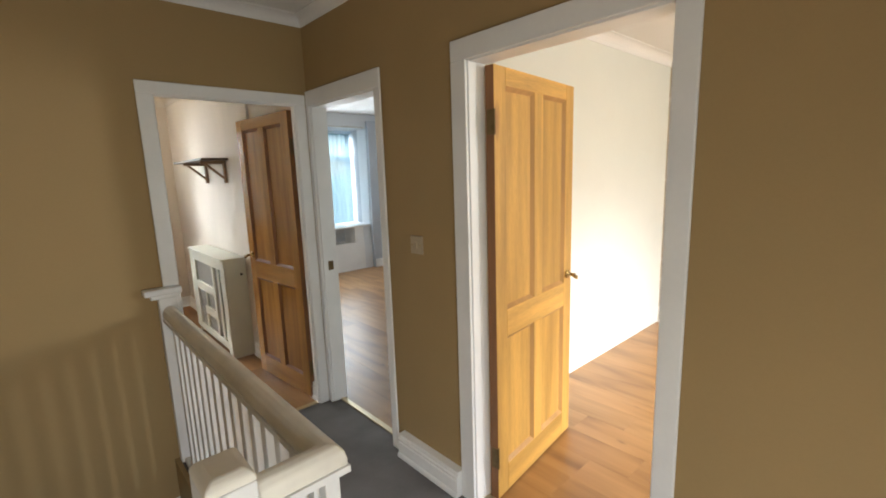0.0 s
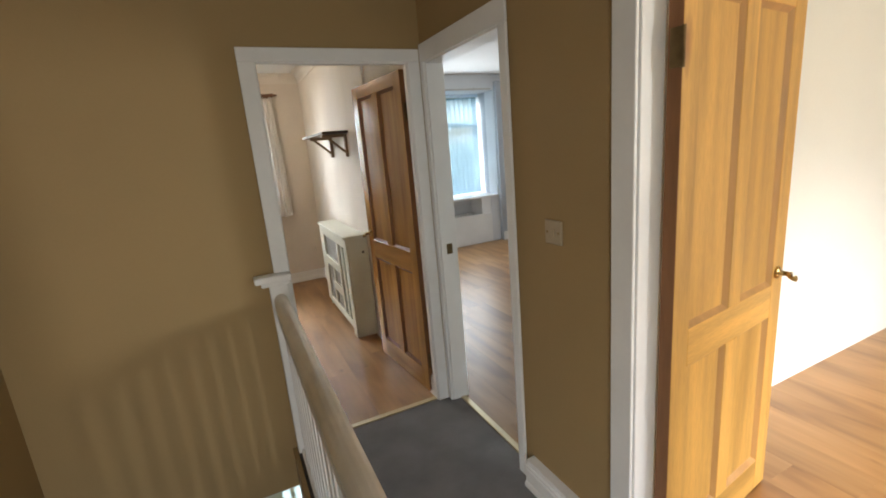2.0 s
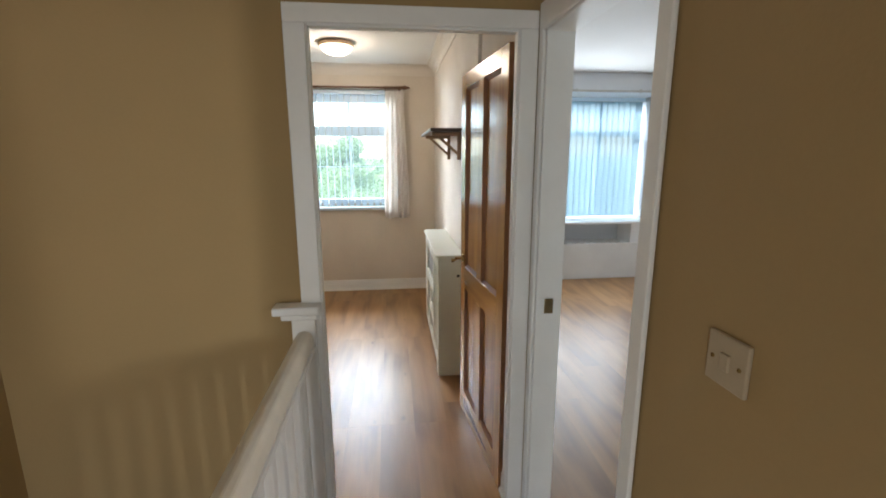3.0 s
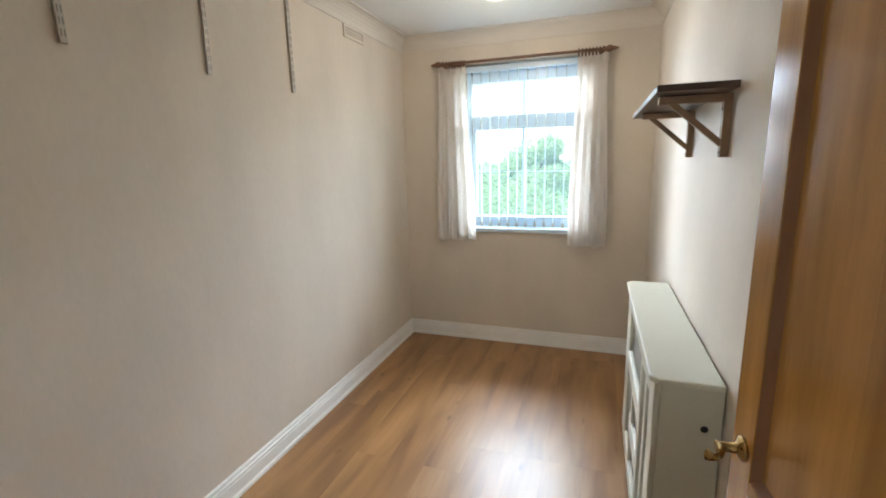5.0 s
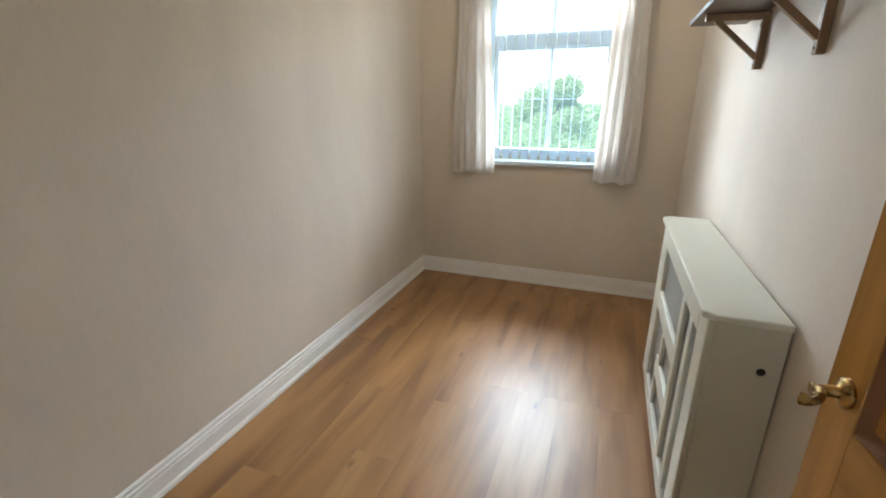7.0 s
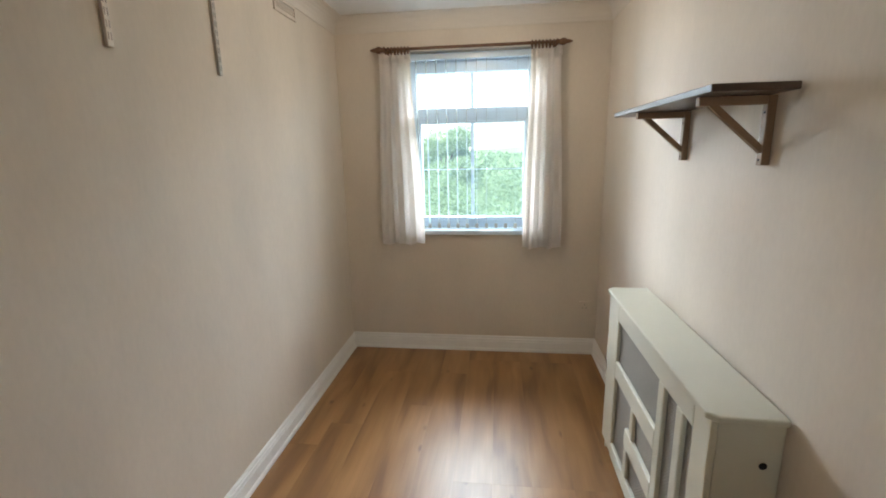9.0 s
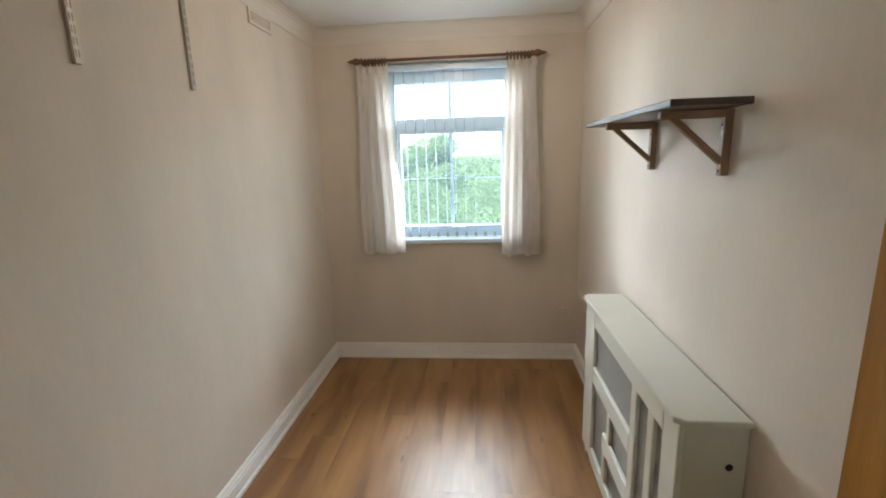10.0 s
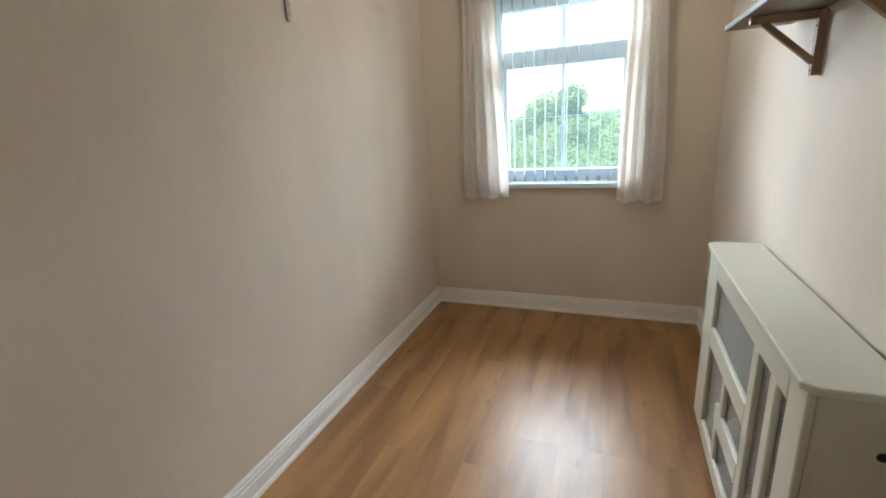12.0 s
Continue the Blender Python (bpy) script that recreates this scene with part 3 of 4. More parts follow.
# doors
def handle_bm(side):
    """A lever on a round rose; side: +1 or -1 along y."""
    rose = lathe([(0.024, 0), (0.024, 0.005), (0.018, 0.009), (0.01, 0.012), (0.009, 0.042), (0.011, 0.048)], 20)
    rose.transform(Matrix.Rotation(radians(-90 * side), 4, "X"))
    lever = bmesh.new()
    rings = []
    for k in range(13):
        f = k / 12
        cx, cz = -0.034 * math.sin(math.pi * 0.75 * f), 0.006 * math.sin(math.pi * 1.6 * f)
        ry_, rz_ = 0.0055 + 0.002 * math.sin(math.pi * f), 0.0095 - 0.003 * f + (0.006 * (f - 0.8) / 0.2 if f > 0.8 else 0)
        rings.append([lever.verts.new((cx, side * (0.044 + 0.026 * f * f) + ry_ * math.cos(q * math.pi / 5), cz + rz_ * math.sin(q * math.pi / 5))) for q in range(10)])
    for a, b in zip(rings, rings[1:]):
        for q in range(10):
            lever.faces.new((a[q], a[(q + 1) % 10], b[(q + 1) % 10], b[q]))
    lever.faces.new(rings[0][::-1])
    lever.faces.new(rings[-1])
    bmesh.ops.recalc_face_normals(lever, faces=lever.faces[:])
    return merge(rose, lever)


def panel_door(name, m, w, h, wood, across, label, inner_edge, bead):
    t = 0.042
    d = thing(name, label, "door", m, "structure")
    z0, st, mu = 0.008, 0.088, 0.082
    zs = (0.15, 0.79, 0.92, h - 0.075)
    xs = (st, w / 2 - mu / 2, w / 2 + mu / 2, w - st)
    for nm, r in (("stile", (0, st, 0, t, z0, h)), ("stile", (w - st, w, 0, t, z0, h)), ("bottom_rail", (st, w - st, 0, t, z0, zs[0])), ("lock_rail", (st, w - st, 0, t, zs[1], zs[2])), ("top_rail", (st, w - st, 0, t, zs[3], h)), ("muntin", (xs[1], xs[2], 0, t, zs[0], zs[1])), ("muntin", (xs[1], xs[2], 0, t, zs[2], zs[3]))):
        part(nm, rbox(*r, 0.0015, 1), across if "rail" in nm else wood, d)
    for x0, x1 in ((xs[0], xs[1]), (xs[2], xs[3])):
        for a, b in ((zs[0], zs[1]), (zs[2], zs[3])):
            p = part("panel", boxes((x0, x1, 0.0155, t - 0.0155, a, b)), wood, d)
            bm = bmesh.new()
            k = 0.017
            for s in (0, 1):
                f, i = (0.002, 0.0155) if s == 0 else (t - 0.002, t - 0.0155)
                o = [bm.verts.new(c) for c in ((x0, f, a), (x1, f, a), (x1, f, b), (x0, f, b))]
                q = [bm.verts.new(c) for c in ((x0 + k, i, a + k), (x1 - k, i, a + k), (x1 - k, i, b - k), (x0 + k, i, b - k))]
                for j in range(4):
                    bm.faces.new((o[j], o[(j + 1) % 4], q[(j + 1) % 4], q[j]))
            part("moulding", bm, bead, p, "panel moulding darkened as recess shade")
    part("edge_strip", boxes((-0.0015, 0, 0.001, t - 0.001, z0, h - 0.002)), inner_edge, d, "darker brown hinge edge")
    for z in (0.22, 1.74):
        part("hinge", merge(rbox(-0.006, -0.002, -0.002, t * 0.8, z - 0.05, z + 0.05, 0.001, 1), lathe([(0.006, z - 0.052), (0.006, z + 0.052)], 10)), HINGE, d, "dull dark brass butt hinge")
    for s in (-1, 1):
        part("handle", handle_bm(s), BRASS, d, "antique brass lever handle", True, pose(w - 0.052, 0 if s < 0 else t, 0.965))
    part("latch", rbox(w, w + 0.003, 0.01, 0.028, 0.95, 1.02, 0.001, 1), BRASS, d)
    return d


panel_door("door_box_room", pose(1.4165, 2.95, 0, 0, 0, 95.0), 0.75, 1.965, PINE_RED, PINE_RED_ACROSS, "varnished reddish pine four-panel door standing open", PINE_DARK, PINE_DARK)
panel_door("door_rear_bedroom", pose(1.552, 1.372, 0, 0, 0, 7.2), 0.757, 1.965, PINE, PINE_ACROSS, "golden waxed pine four-panel door standing open", PINE_DARK, PINE_BEAD_SHADED)

# ---- landing things ----
# balustrade round the stairwell
bal = thing("balustrade", "cream painted stair balustrade with square spindles", "banister")
RAIL = [(-0.034, -0.028), (0.034, -0.028), (0.036, -0.012), (0.030, 0.012), (0.018, 0.026), (0, 0.031), (-0.018, 0.026), (-0.030, 0.012), (-0.036, -0.012)]
RX, RY, RZ = 0.574, 1.08, 0.865


def rail_bm():
    bm = bmesh.new()
    path = [(RX, 2.795, RZ), (RX, RY, RZ), (0.395, RY, RZ)]
    dirs = [Vector((0, -1, 0)), (Vector((0, -1, 0)) + Vector((-1, 0, 0))).normalized(), Vector((-1, 0, 0))]
    rings = []
    for i, (p, d) in enumerate(zip(path, dirs)):
        side = d.cross(Vector((0, 0, 1)))
        k = 1 / math.cos(math.pi / 4) if i == 1 else 1
        rings.append([bm.verts.new(Vector(p) + side * s * k + Vector((0, 0, h))) for s, h in RAIL])
    for a, b in zip(rings, rings[1:]):
        for i in range(len(RAIL)):
            j = (i + 1) % len(RAIL)
            bm.faces.new((a[i], a[j], b[j], b[i]))
    bm.faces.new(rings[0])
    bm.faces.new(rings[-1][::-1])
    bmesh.ops.recalc_face_normals(bm, faces=bm.faces[:])
    return bm


part("handrail", soft(rail_bm(), 0.003, 1), CREAM, bal, "cream painted handrail worn on top")
for r in ((RX - 0.039, RX + 0.039, RY + 0.039, 2.79, RZ - 0.046, RZ - 0.028), (0.382, RX + 0.039, RY - 0.039, RY + 0.039, RZ - 0.046, RZ - 0.028)):
    part("under_rail", boxes(r), GLOSS, bal)
for r in ((RX - 0.03, RX + 0.03, RY - 0.03, 2.79, 0.001, 0.022), (0.382, RX - 0.03, RY - 0.03, RY + 0.03, 0.001, 0.022)):
    part("base_rail", boxes(r), GLOSS, bal)
spindle = mesh_of("spindle", rbox(-0.0195, 0.0195, -0.0195, 0.0195, 0.022, RZ - 0.046, 0.002, 1), GLOSS)
spots = [(RX, RY + 0.005)] + [(RX, 1.155 + 0.108 * i) for i in range(15)] + [(0.485, RY)]
for x, y in spots:
    s = new("spindle", spindle)
    s.parent, s.location = bal, (x, y, 0)
# newel post at the head of the stairs
nw = thing("newel_post", "white painted square newel post with a worn cream top", "newel post")
bm = boxes((0.283, 0.38, 0.995, 1.115, -0.45, 0.945))
part("post", soft(bm, 0.004, 2), GLOSS, nw)
bm = bmesh.new()
tiers = []
for inset, z in ((0.0, 0.9455), (0.0, 0.958), (0.006, 0.968), (0.018, 0.976)):
    tiers.append([bm.verts.new((x, y, z)) for x, y in ((0.283 + inset, 0.995 + inset), (0.38 - inset, 0.995 + inset), (0.38 - inset, 1.115 - inset), (0.283 + inset, 1.115 - inset))])
for a, b in zip(tiers, tiers[1:]):
    for i in range(4):
        bm.faces.new((a[i], a[(i + 1) % 4], b[(i + 1) % 4], b[i]))
bm.faces.new(tiers[-1])
bm.faces.new(tiers[0][::-1])
part("cap", soft(bm, 0.003, 1), CREAM, nw, "worn cream painted cap")
# half newel against the wall
hn = thing("half_newel", "white painted half newel with a moulded cap", "newel post")
part("post", rbox(0.53, 0.617, 2.795, NORTH - 0.001, -0.25, 0.955, 0.003), GLOSS, hn)
part("necking", rbox(0.495, 0.63, 2.78, NORTH - 0.001, 0.94, 0.962, 0.006), GLOSS, hn)
part("cap", rbox(0.467, 0.64, 2.768, NORTH - 0.001, 0.962, 0.995, 0.008, 3), GLOSS, hn)

# light switch
sw = thing("light_switch", "white plastic square light switch on the wall", "light switch")
part("plate", rbox(EAST - 0.009, EAST - 0.0005, 1.755, 1.845, 1.155, 1.245, 0.003), SWITCH, sw)
part("rocker", rbox(EAST - 0.014, EAST - 0.008, 1.79, 1.81, 1.185, 1.215, 0.002), SWITCH, sw)
for y in (1.77, 1.83):
    part("screw", lathe([(0.004, 0), (0.0035, 0.0015)], 8), BRASS, sw, "", False, pose(EAST - 0.009, y, 1.2, 0, -90, 0))

# glazed door and frame in the lower hall
hd = thing("hall_door", "white painted glazed inner hall door", "door")
Y = 3.6
part("wall_panel", boxes((WEST, 1.4, Y, Y + 0.08, -0.74, -0.262)), CREAM, hd)
for x0, x1 in ((WEST, -0.12), (0.25, 0.39), (0.56, 1.4)):
    part("stile", boxes((x0, x1, Y, Y + 0.06, HALL, -0.74)), CREAM, hd)
for x0, x1, k in ((-0.12, 0.25, 4), (0.39, 0.56, 2)):
    part("bottom_rail", boxes((x0, x1, Y, Y + 0.06, HALL, HALL + 0.35)), CREAM, hd)
    w = (x1 - x0) / k
    for i in range(k):
        part("pane", boxes((x0 + w * i + 0.012, x0 + w * (i + 1) - 0.012, Y + 0.025, Y + 0.031, HALL + 0.35, -0.74)), FROST, hd, "bright frosted glass strip")
        part("glazing_bar", boxes((x0 + w * i - 0.012, x0 + w * i + 0.012, Y + 0.005, Y + 0.055, HALL + 0.35, -0.741)), CREAM, hd)

# ---- box room things ----
# window
win = thing("window_box_room", "white plastic window with a top light, garden beyond", "window", kind="structure")
x0, x1, z0, z1 = W1
yf = FRONT + 0.10
for nm, r in (("jamb", (x0, x0 + 0.05, yf, yf + 0.06, z0 + 0.04, z1)), ("jamb", (x1 - 0.05, x1, yf, yf + 0.06, z0 + 0.04, z1)), ("head", (x0 + 0.05, x1 - 0.05, yf, yf + 0.06, z1 - 0.135, z1)), ("bottom_rail", (x0 + 0.05, x1 - 0.05, yf, yf + 0.06, z0 + 0.04, z0 + 0.098)), ("transom", (x0 + 0.05, x1 - 0.05, yf - 0.004, yf + 0.064, 1.785, 1.877))):
    part(nm, rbox(*r, 0.006), UPVC, win)
for nm, r in (("casement_stile", (x0 + 0.05, x0 + 0.075, yf - 0.008, yf + 0.05, 1.043, 1.785)), ("casement_stile", (x1 - 0.075, x1 - 0.05, yf - 0.008, yf + 0.05, 1.043, 1.785)), ("casement_rail", (x0 + 0.075, x1 - 0.075, yf - 0.008, yf + 0.05, 1.765, 1.785)), ("casement_rail", (x0 + 0.075, x1 - 0.075, yf - 0.008, yf + 0.05, 1.043, 1.066))):
    part(nm, rbox(*r, 0.004), UPVC, win)
for r in ((0.446, 0.468, yf + 0.02, yf + 0.04, 1.066, 1.765), (0.446, 0.468, yf + 0.02, yf + 0.04, 1.877, z1 - 0.135), (x0 + 0.075, x1 - 0.075, yf + 0.026, yf + 0.034, 1.425, 1.431)):
    part("glazing_bar", boxes(r), UPVC, win)
for a, b in ((1.066, 1.765), (1.877, z1 - 0.135)):
    p = part("pane", boxes((x0 + 0.05, x1 - 0.05, yf + 0.043, yf + 0.047, a, b)), GLASS, win)
    p.visible_shadow = False
part("window_sill", rbox(x0, x1, FRONT - 0.03, yf + 0.03, z0, z0 + 0.035, 0.008, 3), UPVC, win)
part("handle", merge(rbox(0.44, 0.475, yf - 0.02, yf - 0.006, 1.045, 1.064, 0.003), rbox(0.45, 0.55, yf - 0.032, yf - 0.02, 1.048, 1.061, 0.004)), UPVC, win)

# vertical blind
vb = thing("vertical_blind", "pale vertical slat blind turned open", "blind")
part("headrail", rbox(x0 + 0.012, x1 - 0.012, FRONT + 0.03, FRONT + 0.075, z1 - 0.055, z1 - 0.012, 0.004), UPVC, vb)
sl = bmesh.new()
ang, half = radians(89), 0.03
pv = [(math.cos(ang) * s * half, math.sin(ang) * s * half + 0.0025 * (1 - s * s)) for s in (-1, -0.5, 0, 0.5, 1)]
rows = [[sl.verts.new((px, py, z)) for px, py in pv] for z in (z0 + 0.055, 1.6, z1 - 0.055)]
for a, b in zip(rows, rows[1:]):
    for i in range(4):
        sl.faces.new((a[i], a[i + 1], b[i + 1], b[i]))
bmesh.ops.solidify(sl, geom=sl.faces[:], thickness=0.0007)
slat = mesh_of("slat", sl, SLAT)
wt = mesh_of("weight", boxes((-0.011, 0.011, -0.0035, 0.0035, z0 + 0.04, z0 + 0.074)), METAL)
for i in range(12):
    xx = x0 + 0.055 + 0.0727 * i
    s = new("slat", slat)
    s.parent, s.location = vb, (xx, FRONT + 0.052, 0)
    k = new("weight", wt)
    k.parent, k.location = s, (0, 0, 0)

# curtain rod, rings and curtains
rod = thing("curtain_rod", "turned wooden curtain pole with finials", "curtain rod")
ry, rz = FRONT - 0.075, 2.262
part("pole", lathe([(0.0105, 0), (0.0105, 1.16)], 16), ROD_WOOD, rod, "", True, pose(-0.135, ry, rz, 0, 90, 0))
FIN = [(0.014, 0), (0.021, 0.006), (0.021, 0.014), (0.013, 0.02), (0.018, 0.03), (0.024, 0.045), (0.022, 0.06), (0.012, 0.075), (0.015, 0.082), (0.009, 0.095), (0.004, 0.11)]
for x, r in ((-0.135, -90), (1.025, 90)):
    part("finial", lathe(FIN, 18), ROD_WOOD, rod, "turned wooden finial", True, pose(x, ry, rz, 0, r, 0))
for x in (-0.16 + 0.03, 1.02):
    part("bracket", merge(rbox(x - 0.009, x + 0.009, ry - 0.004, FRONT - 0.001, rz - 0.03, rz - 0.014, 0.002), rbox(x - 0.02, x + 0.02, FRONT - 0.01, FRONT - 0.0005, rz - 0.05, rz + 0.02, 0.003)), ROD_WOOD, rod)


def ring_bm():
    bm = bmesh.new()
    R, r, n, k = 0.0225, 0.0062, 20, 8
    g = [[bm.verts.new((r * math.sin(2 * math.pi * j / k), (R + r * math.cos(2 * math.pi * j / k)) * math.cos(2 * math.pi * i / n), (R + r * math.cos(2 * math.pi * j / k)) * math.sin(2 * math.pi * i / n))) for j in range(k)] for i in range(n)]
    for i in range(n):
        for j in range(k):
            bm.faces.new((g[i][j], g[(i + 1) % n][j], g[(i + 1) % n][(j + 1) % k], g[i][(j + 1) % k]))
    return bm


ring = mesh_of("ring", ring_bm(), ROD_WOOD, True)
for k in range(7):
    for base in (-0.115, 0.87):
        o = new("ring", ring)
        o.parent, o.location = rod, (base + k * 0.0235, ry, rz - 0.009)


def curtain_bm(xa, xb, xc, xd, ztop, zbot, folds, seed):
    """Gathered cloth: xa..xb at the top, xc..xd at the hem."""
    rnd = random.Random(seed)
    bm = bmesh.new()
    nu, nv = folds * 12, 26
    ph = [rnd.uniform(-0.5, 0.5) for _ in range(folds + 2)]
    am = [rnd.uniform(0.7, 1.25) for _ in range(folds + 2)]
    grid = []
    for v in range(nv + 1):
        f = v / nv
        row = []
        for u in range(nu + 1):
            q = u / nu
            e = 0.5 - 0.5 * math.cos(math.pi * min(1, f * 1.15))
            left, right = xa + (xc - xa) * e, xb + (xd - xb) * e
            fi = q * folds
            k = int(fi)
            w = math.sin(2 * math.pi * fi + ph[k] * f)
            depth = (0.0075 + 0.0105 * f) * am[k]
            x = left + (right - left) * q + 0.006 * math.sin(4 * math.pi * fi + 1) * f
            y = ry + depth * w + 0.004 * math.sin(5 * f + 3 * q)
            z = ztop + (zbot - ztop) * f + (0.008 * math.sin(2 * math.pi * fi * 0.5 + seed) * f)
            row.append(bm.verts.new((x, y, z)))
        grid.append(row)
    for a, b in zip(grid, grid[1:]):
        for i in range(nu):
            bm.faces.new((a[i], a[i + 1], b[i + 1], b[i]))
    bmesh.ops.solidify(bm, geom=bm.faces[:], thickness=0.0015)
    return bm


for xa, xb, xc, xd, sd in ((-0.185, 0.035, -0.225, 0.10, 3), (0.865, 1.065, 0.825, 1.10, 8)):
    c = thing("curtain", "short cream cotton curtain drawn aside on the pole", "curtain", group="curtains at the window")
    part("cloth", curtain_bm(xa, xb, xc, xd, rz - 0.045, 0.885 if sd == 3 else 0.86, 4, sd), CURTAIN, c, smooth=True)
    part("heading", curtain_bm(xa - 0.002, xb + 0.002, xa - 0.002, xb + 0.002, rz - 0.022, rz - 0.09, 4, sd), CURTAIN, c, "pleated heading tape", smooth=True)

# ceiling light
cl = thing("ceiling_light", "flush ceiling light, opal dome and brass rim, lit", "ceiling light", pose(0.47, 5.34, CEIL))
part("rim", lathe([(0.10, -0.001), (0.144, -0.006), (0.152, -0.018), (0.149, -0.032), (0.138, -0.037), (0.12, -0.033)], 40), COPPER, cl, "pale copper rim", True)
part("shade", lathe([(0.139, -0.034), (0.132, -0.052), (0.112, -0.076), (0.076, -0.096), (0.035, -0.105), (0.004, -0.108)], 40), OPAL, cl, "lit opal glass dome", True).visible_shadow = False

# shelf on two brackets
sh = thing("wall_shelf", "dark wooden shelf on two brown timber brackets", "shelf")
SZ = 1.725
part("board", rbox(1.18, ROOM_E - 0.012, 4.215, 5.18, SZ - 0.02, SZ, 0.003), SHELF_WOOD, sh, "dark stained glossy board")
for y in (4.34, 4.90):
    b = part("bracket", merge(rbox(ROOM_E - 0.024, ROOM_E - 0.001, y - 0.013, y + 0.013, 1.515, SZ - 0.021, 0.002, 1), rbox(1.20, ROOM_E - 0.024, y - 0.013, y + 0.013, SZ - 0.045, SZ - 0.021, 0.002, 1)), BRACKET_WOOD, sh)
    part("brace", sweep([(-0.009, -0.009), (0.009, -0.009), (0.009, 0.009), (-0.009, 0.009)], (ROOM_E - 0.02, y, 1.555), (1.235, y, SZ - 0.04), (0, 1, 0)), BRACKET_WOOD, b)
    for z in (1.53, 1.66):
        part("screw", lathe([(0.004, 0), (0.003, 0.002)], 8), BLACK, b, "", False, pose(ROOM_E - 0.024, y, z, 0, -90, 0))

# shelf uprights on the long wall
upright_bm = rbox(WEST, WEST + 0.012, -0.012, 0.012, 1.90, 2.393, 0.002, 1)
um = mesh_of("rail", upright_bm, METAL)
slot_m = mesh_of("slot", boxes((WEST + 0.0121, WEST + 0.0127, -0.007, -0.003, -0.011, 0.011), (WEST + 0.0121, WEST + 0.0127, 0.003, 0.007, -0.011, 0.011)), SLOT)
for y in (3.725, 4.272, 4.822):
    u = thing("shelf_upright", "cream slotted steel shelving upright on the wall", "shelf rail", pose(0, y, 0), group="slotted uprights")
    r = new("rail", um)
    r.parent = u
    for i in range(14):
        s = new("slot", slot_m)
        s.parent, s.location = r, (0, 0, 1.93 + 0.034 * i)

# air vent
av = thing("air_vent", "cream plastic air vent below the cornice", "air vent")
part("surround", merge(boxes((WEST, WEST + 0.01, 5.375, 5.39, 2.312, 2.39), (WEST, WEST + 0.01, 5.615, 5.63, 2.312, 2.39), (WEST, WEST + 0.01, 5.39, 5.615, 2.375, 2.39), (WEST, WEST + 0.01, 5.39, 5.615, 2.312, 2.327))), PAINT_ROOM, av)
part("backing", boxes((WEST, WEST + 0.002, 5.39, 5.615, 2.327, 2.375)), METAL, av)
lou = mesh_of("louvre", boxes((WEST + 0.001, WEST + 0.008, 5.391, 5.614, -0.003, 0.001)), PAINT_ROOM)
for i in range(5):
    o = new("louvre", lou)
    o.parent, o.location = av, (0, 0, 2.331 + 0.0085 * i)

# socket
so = thing("wall_socket", "beige painted-over socket low on the end wall", "socket")
part("plate", rbox(1.27, 1.355, FRONT - 0.008, FRONT - 0.0005, 0.34, 0.425, 0.003), PAINT_ROOM, so)
for dx, dz in ((0, 0.02), (-0.012, -0.004), (0.012, -0.004)):
    part("hole", boxes((1.312 + dx - 0.003, 1.312 + dx + 0.003, FRONT - 0.0088, FRONT - 0.0079, 0.38 + dz - 0.004, 0.38 + dz + 0.004)), SLOT, so)

# radiator cover
rc = thing("radiator_cover", "white painted radiator cover with geometric mesh front", "radiator cover")
YA, YB, ZT, XF = 4.083, 5.165, 0.865, 1.212
part("top", soft(slab([(1.196, 4.09), (1.222, 4.066), (ROOM_E - 0.009, 4.063), (ROOM_E - 0.009, 5.185), (1.222, 5.185), (1.196, 5.157)], ZT, ZT + 0.02), 0.005, 2), COVER, rc)
side = lambda y: boxes((XF + 0.018, ROOM_E - 0.006, y, y + 0.016, 0.0, ZT))
part("side_panel", side(YA), COVER, rc, "white side panel with a round pipe hole")
part("side_panel", side(YB - 0.016), COVER, rc)
part("pipe_hole", lathe([(0.0105, 0), (0.0105, 0.001), (0.009, 0.0012)], 20), BLACK, rc, "dark round hole", False, pose(1.352, YA - 0.0005, 0.736, 90, 0, 0))
bars = [  # y0, y1, z0, z1
    (YA, 4.185, 0.0, ZT), (5.0, YB, 0.07, ZT), (4.185, 5.0, 0.775, ZT), (4.185, 5.0, 0.06, 0.13),
    (4.254, 4.304, 0.13, 0.775), (4.409, 4.462, 0.13, 0.775), (4.462, 5.0, 0.49, 0.573),
    (4.70, 4.738, 0.352, 0.49), (4.462, 4.80, 0.27, 0.352), (4.748, 4.79, 0.13, 0.27)]
for y0, y1, a, b in bars:
    part("front_bar", soft(boxes((XF, XF + 0.018, y0, y1, a, b)), 0.005, 2), COVER, rc)
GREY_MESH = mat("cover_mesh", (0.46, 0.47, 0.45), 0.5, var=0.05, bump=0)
bm = bmesh.new()
for y in [4.18 + 0.0143 * i for i in range(60)]:
    box(bm, XF + 0.0185, XF + 0.0205, y, y + 0.006, 0.10, 0.78)
for z in [0.105 + 0.0143 * i for i in range(47)]:
    box(bm, XF + 0.0187, XF + 0.0203, 4.178, 5.035, z, z + 0.006)
tagged(part("mesh_grille", bm, GREY_MESH, rc, "perforated grey metal mesh"), kind="stuff")
rad = thing("radiator", "grey steel panel radiator inside the cover", "radiator")
# panels share the grey of the cover's mesh
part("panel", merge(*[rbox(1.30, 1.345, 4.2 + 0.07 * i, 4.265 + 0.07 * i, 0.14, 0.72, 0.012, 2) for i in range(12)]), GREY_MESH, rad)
for y in (4.4, 4.8):
    part("bracket", boxes((1.345, ROOM_E - 0.001, y, y + 0.03, 0.3, 0.6)), METAL, rad)
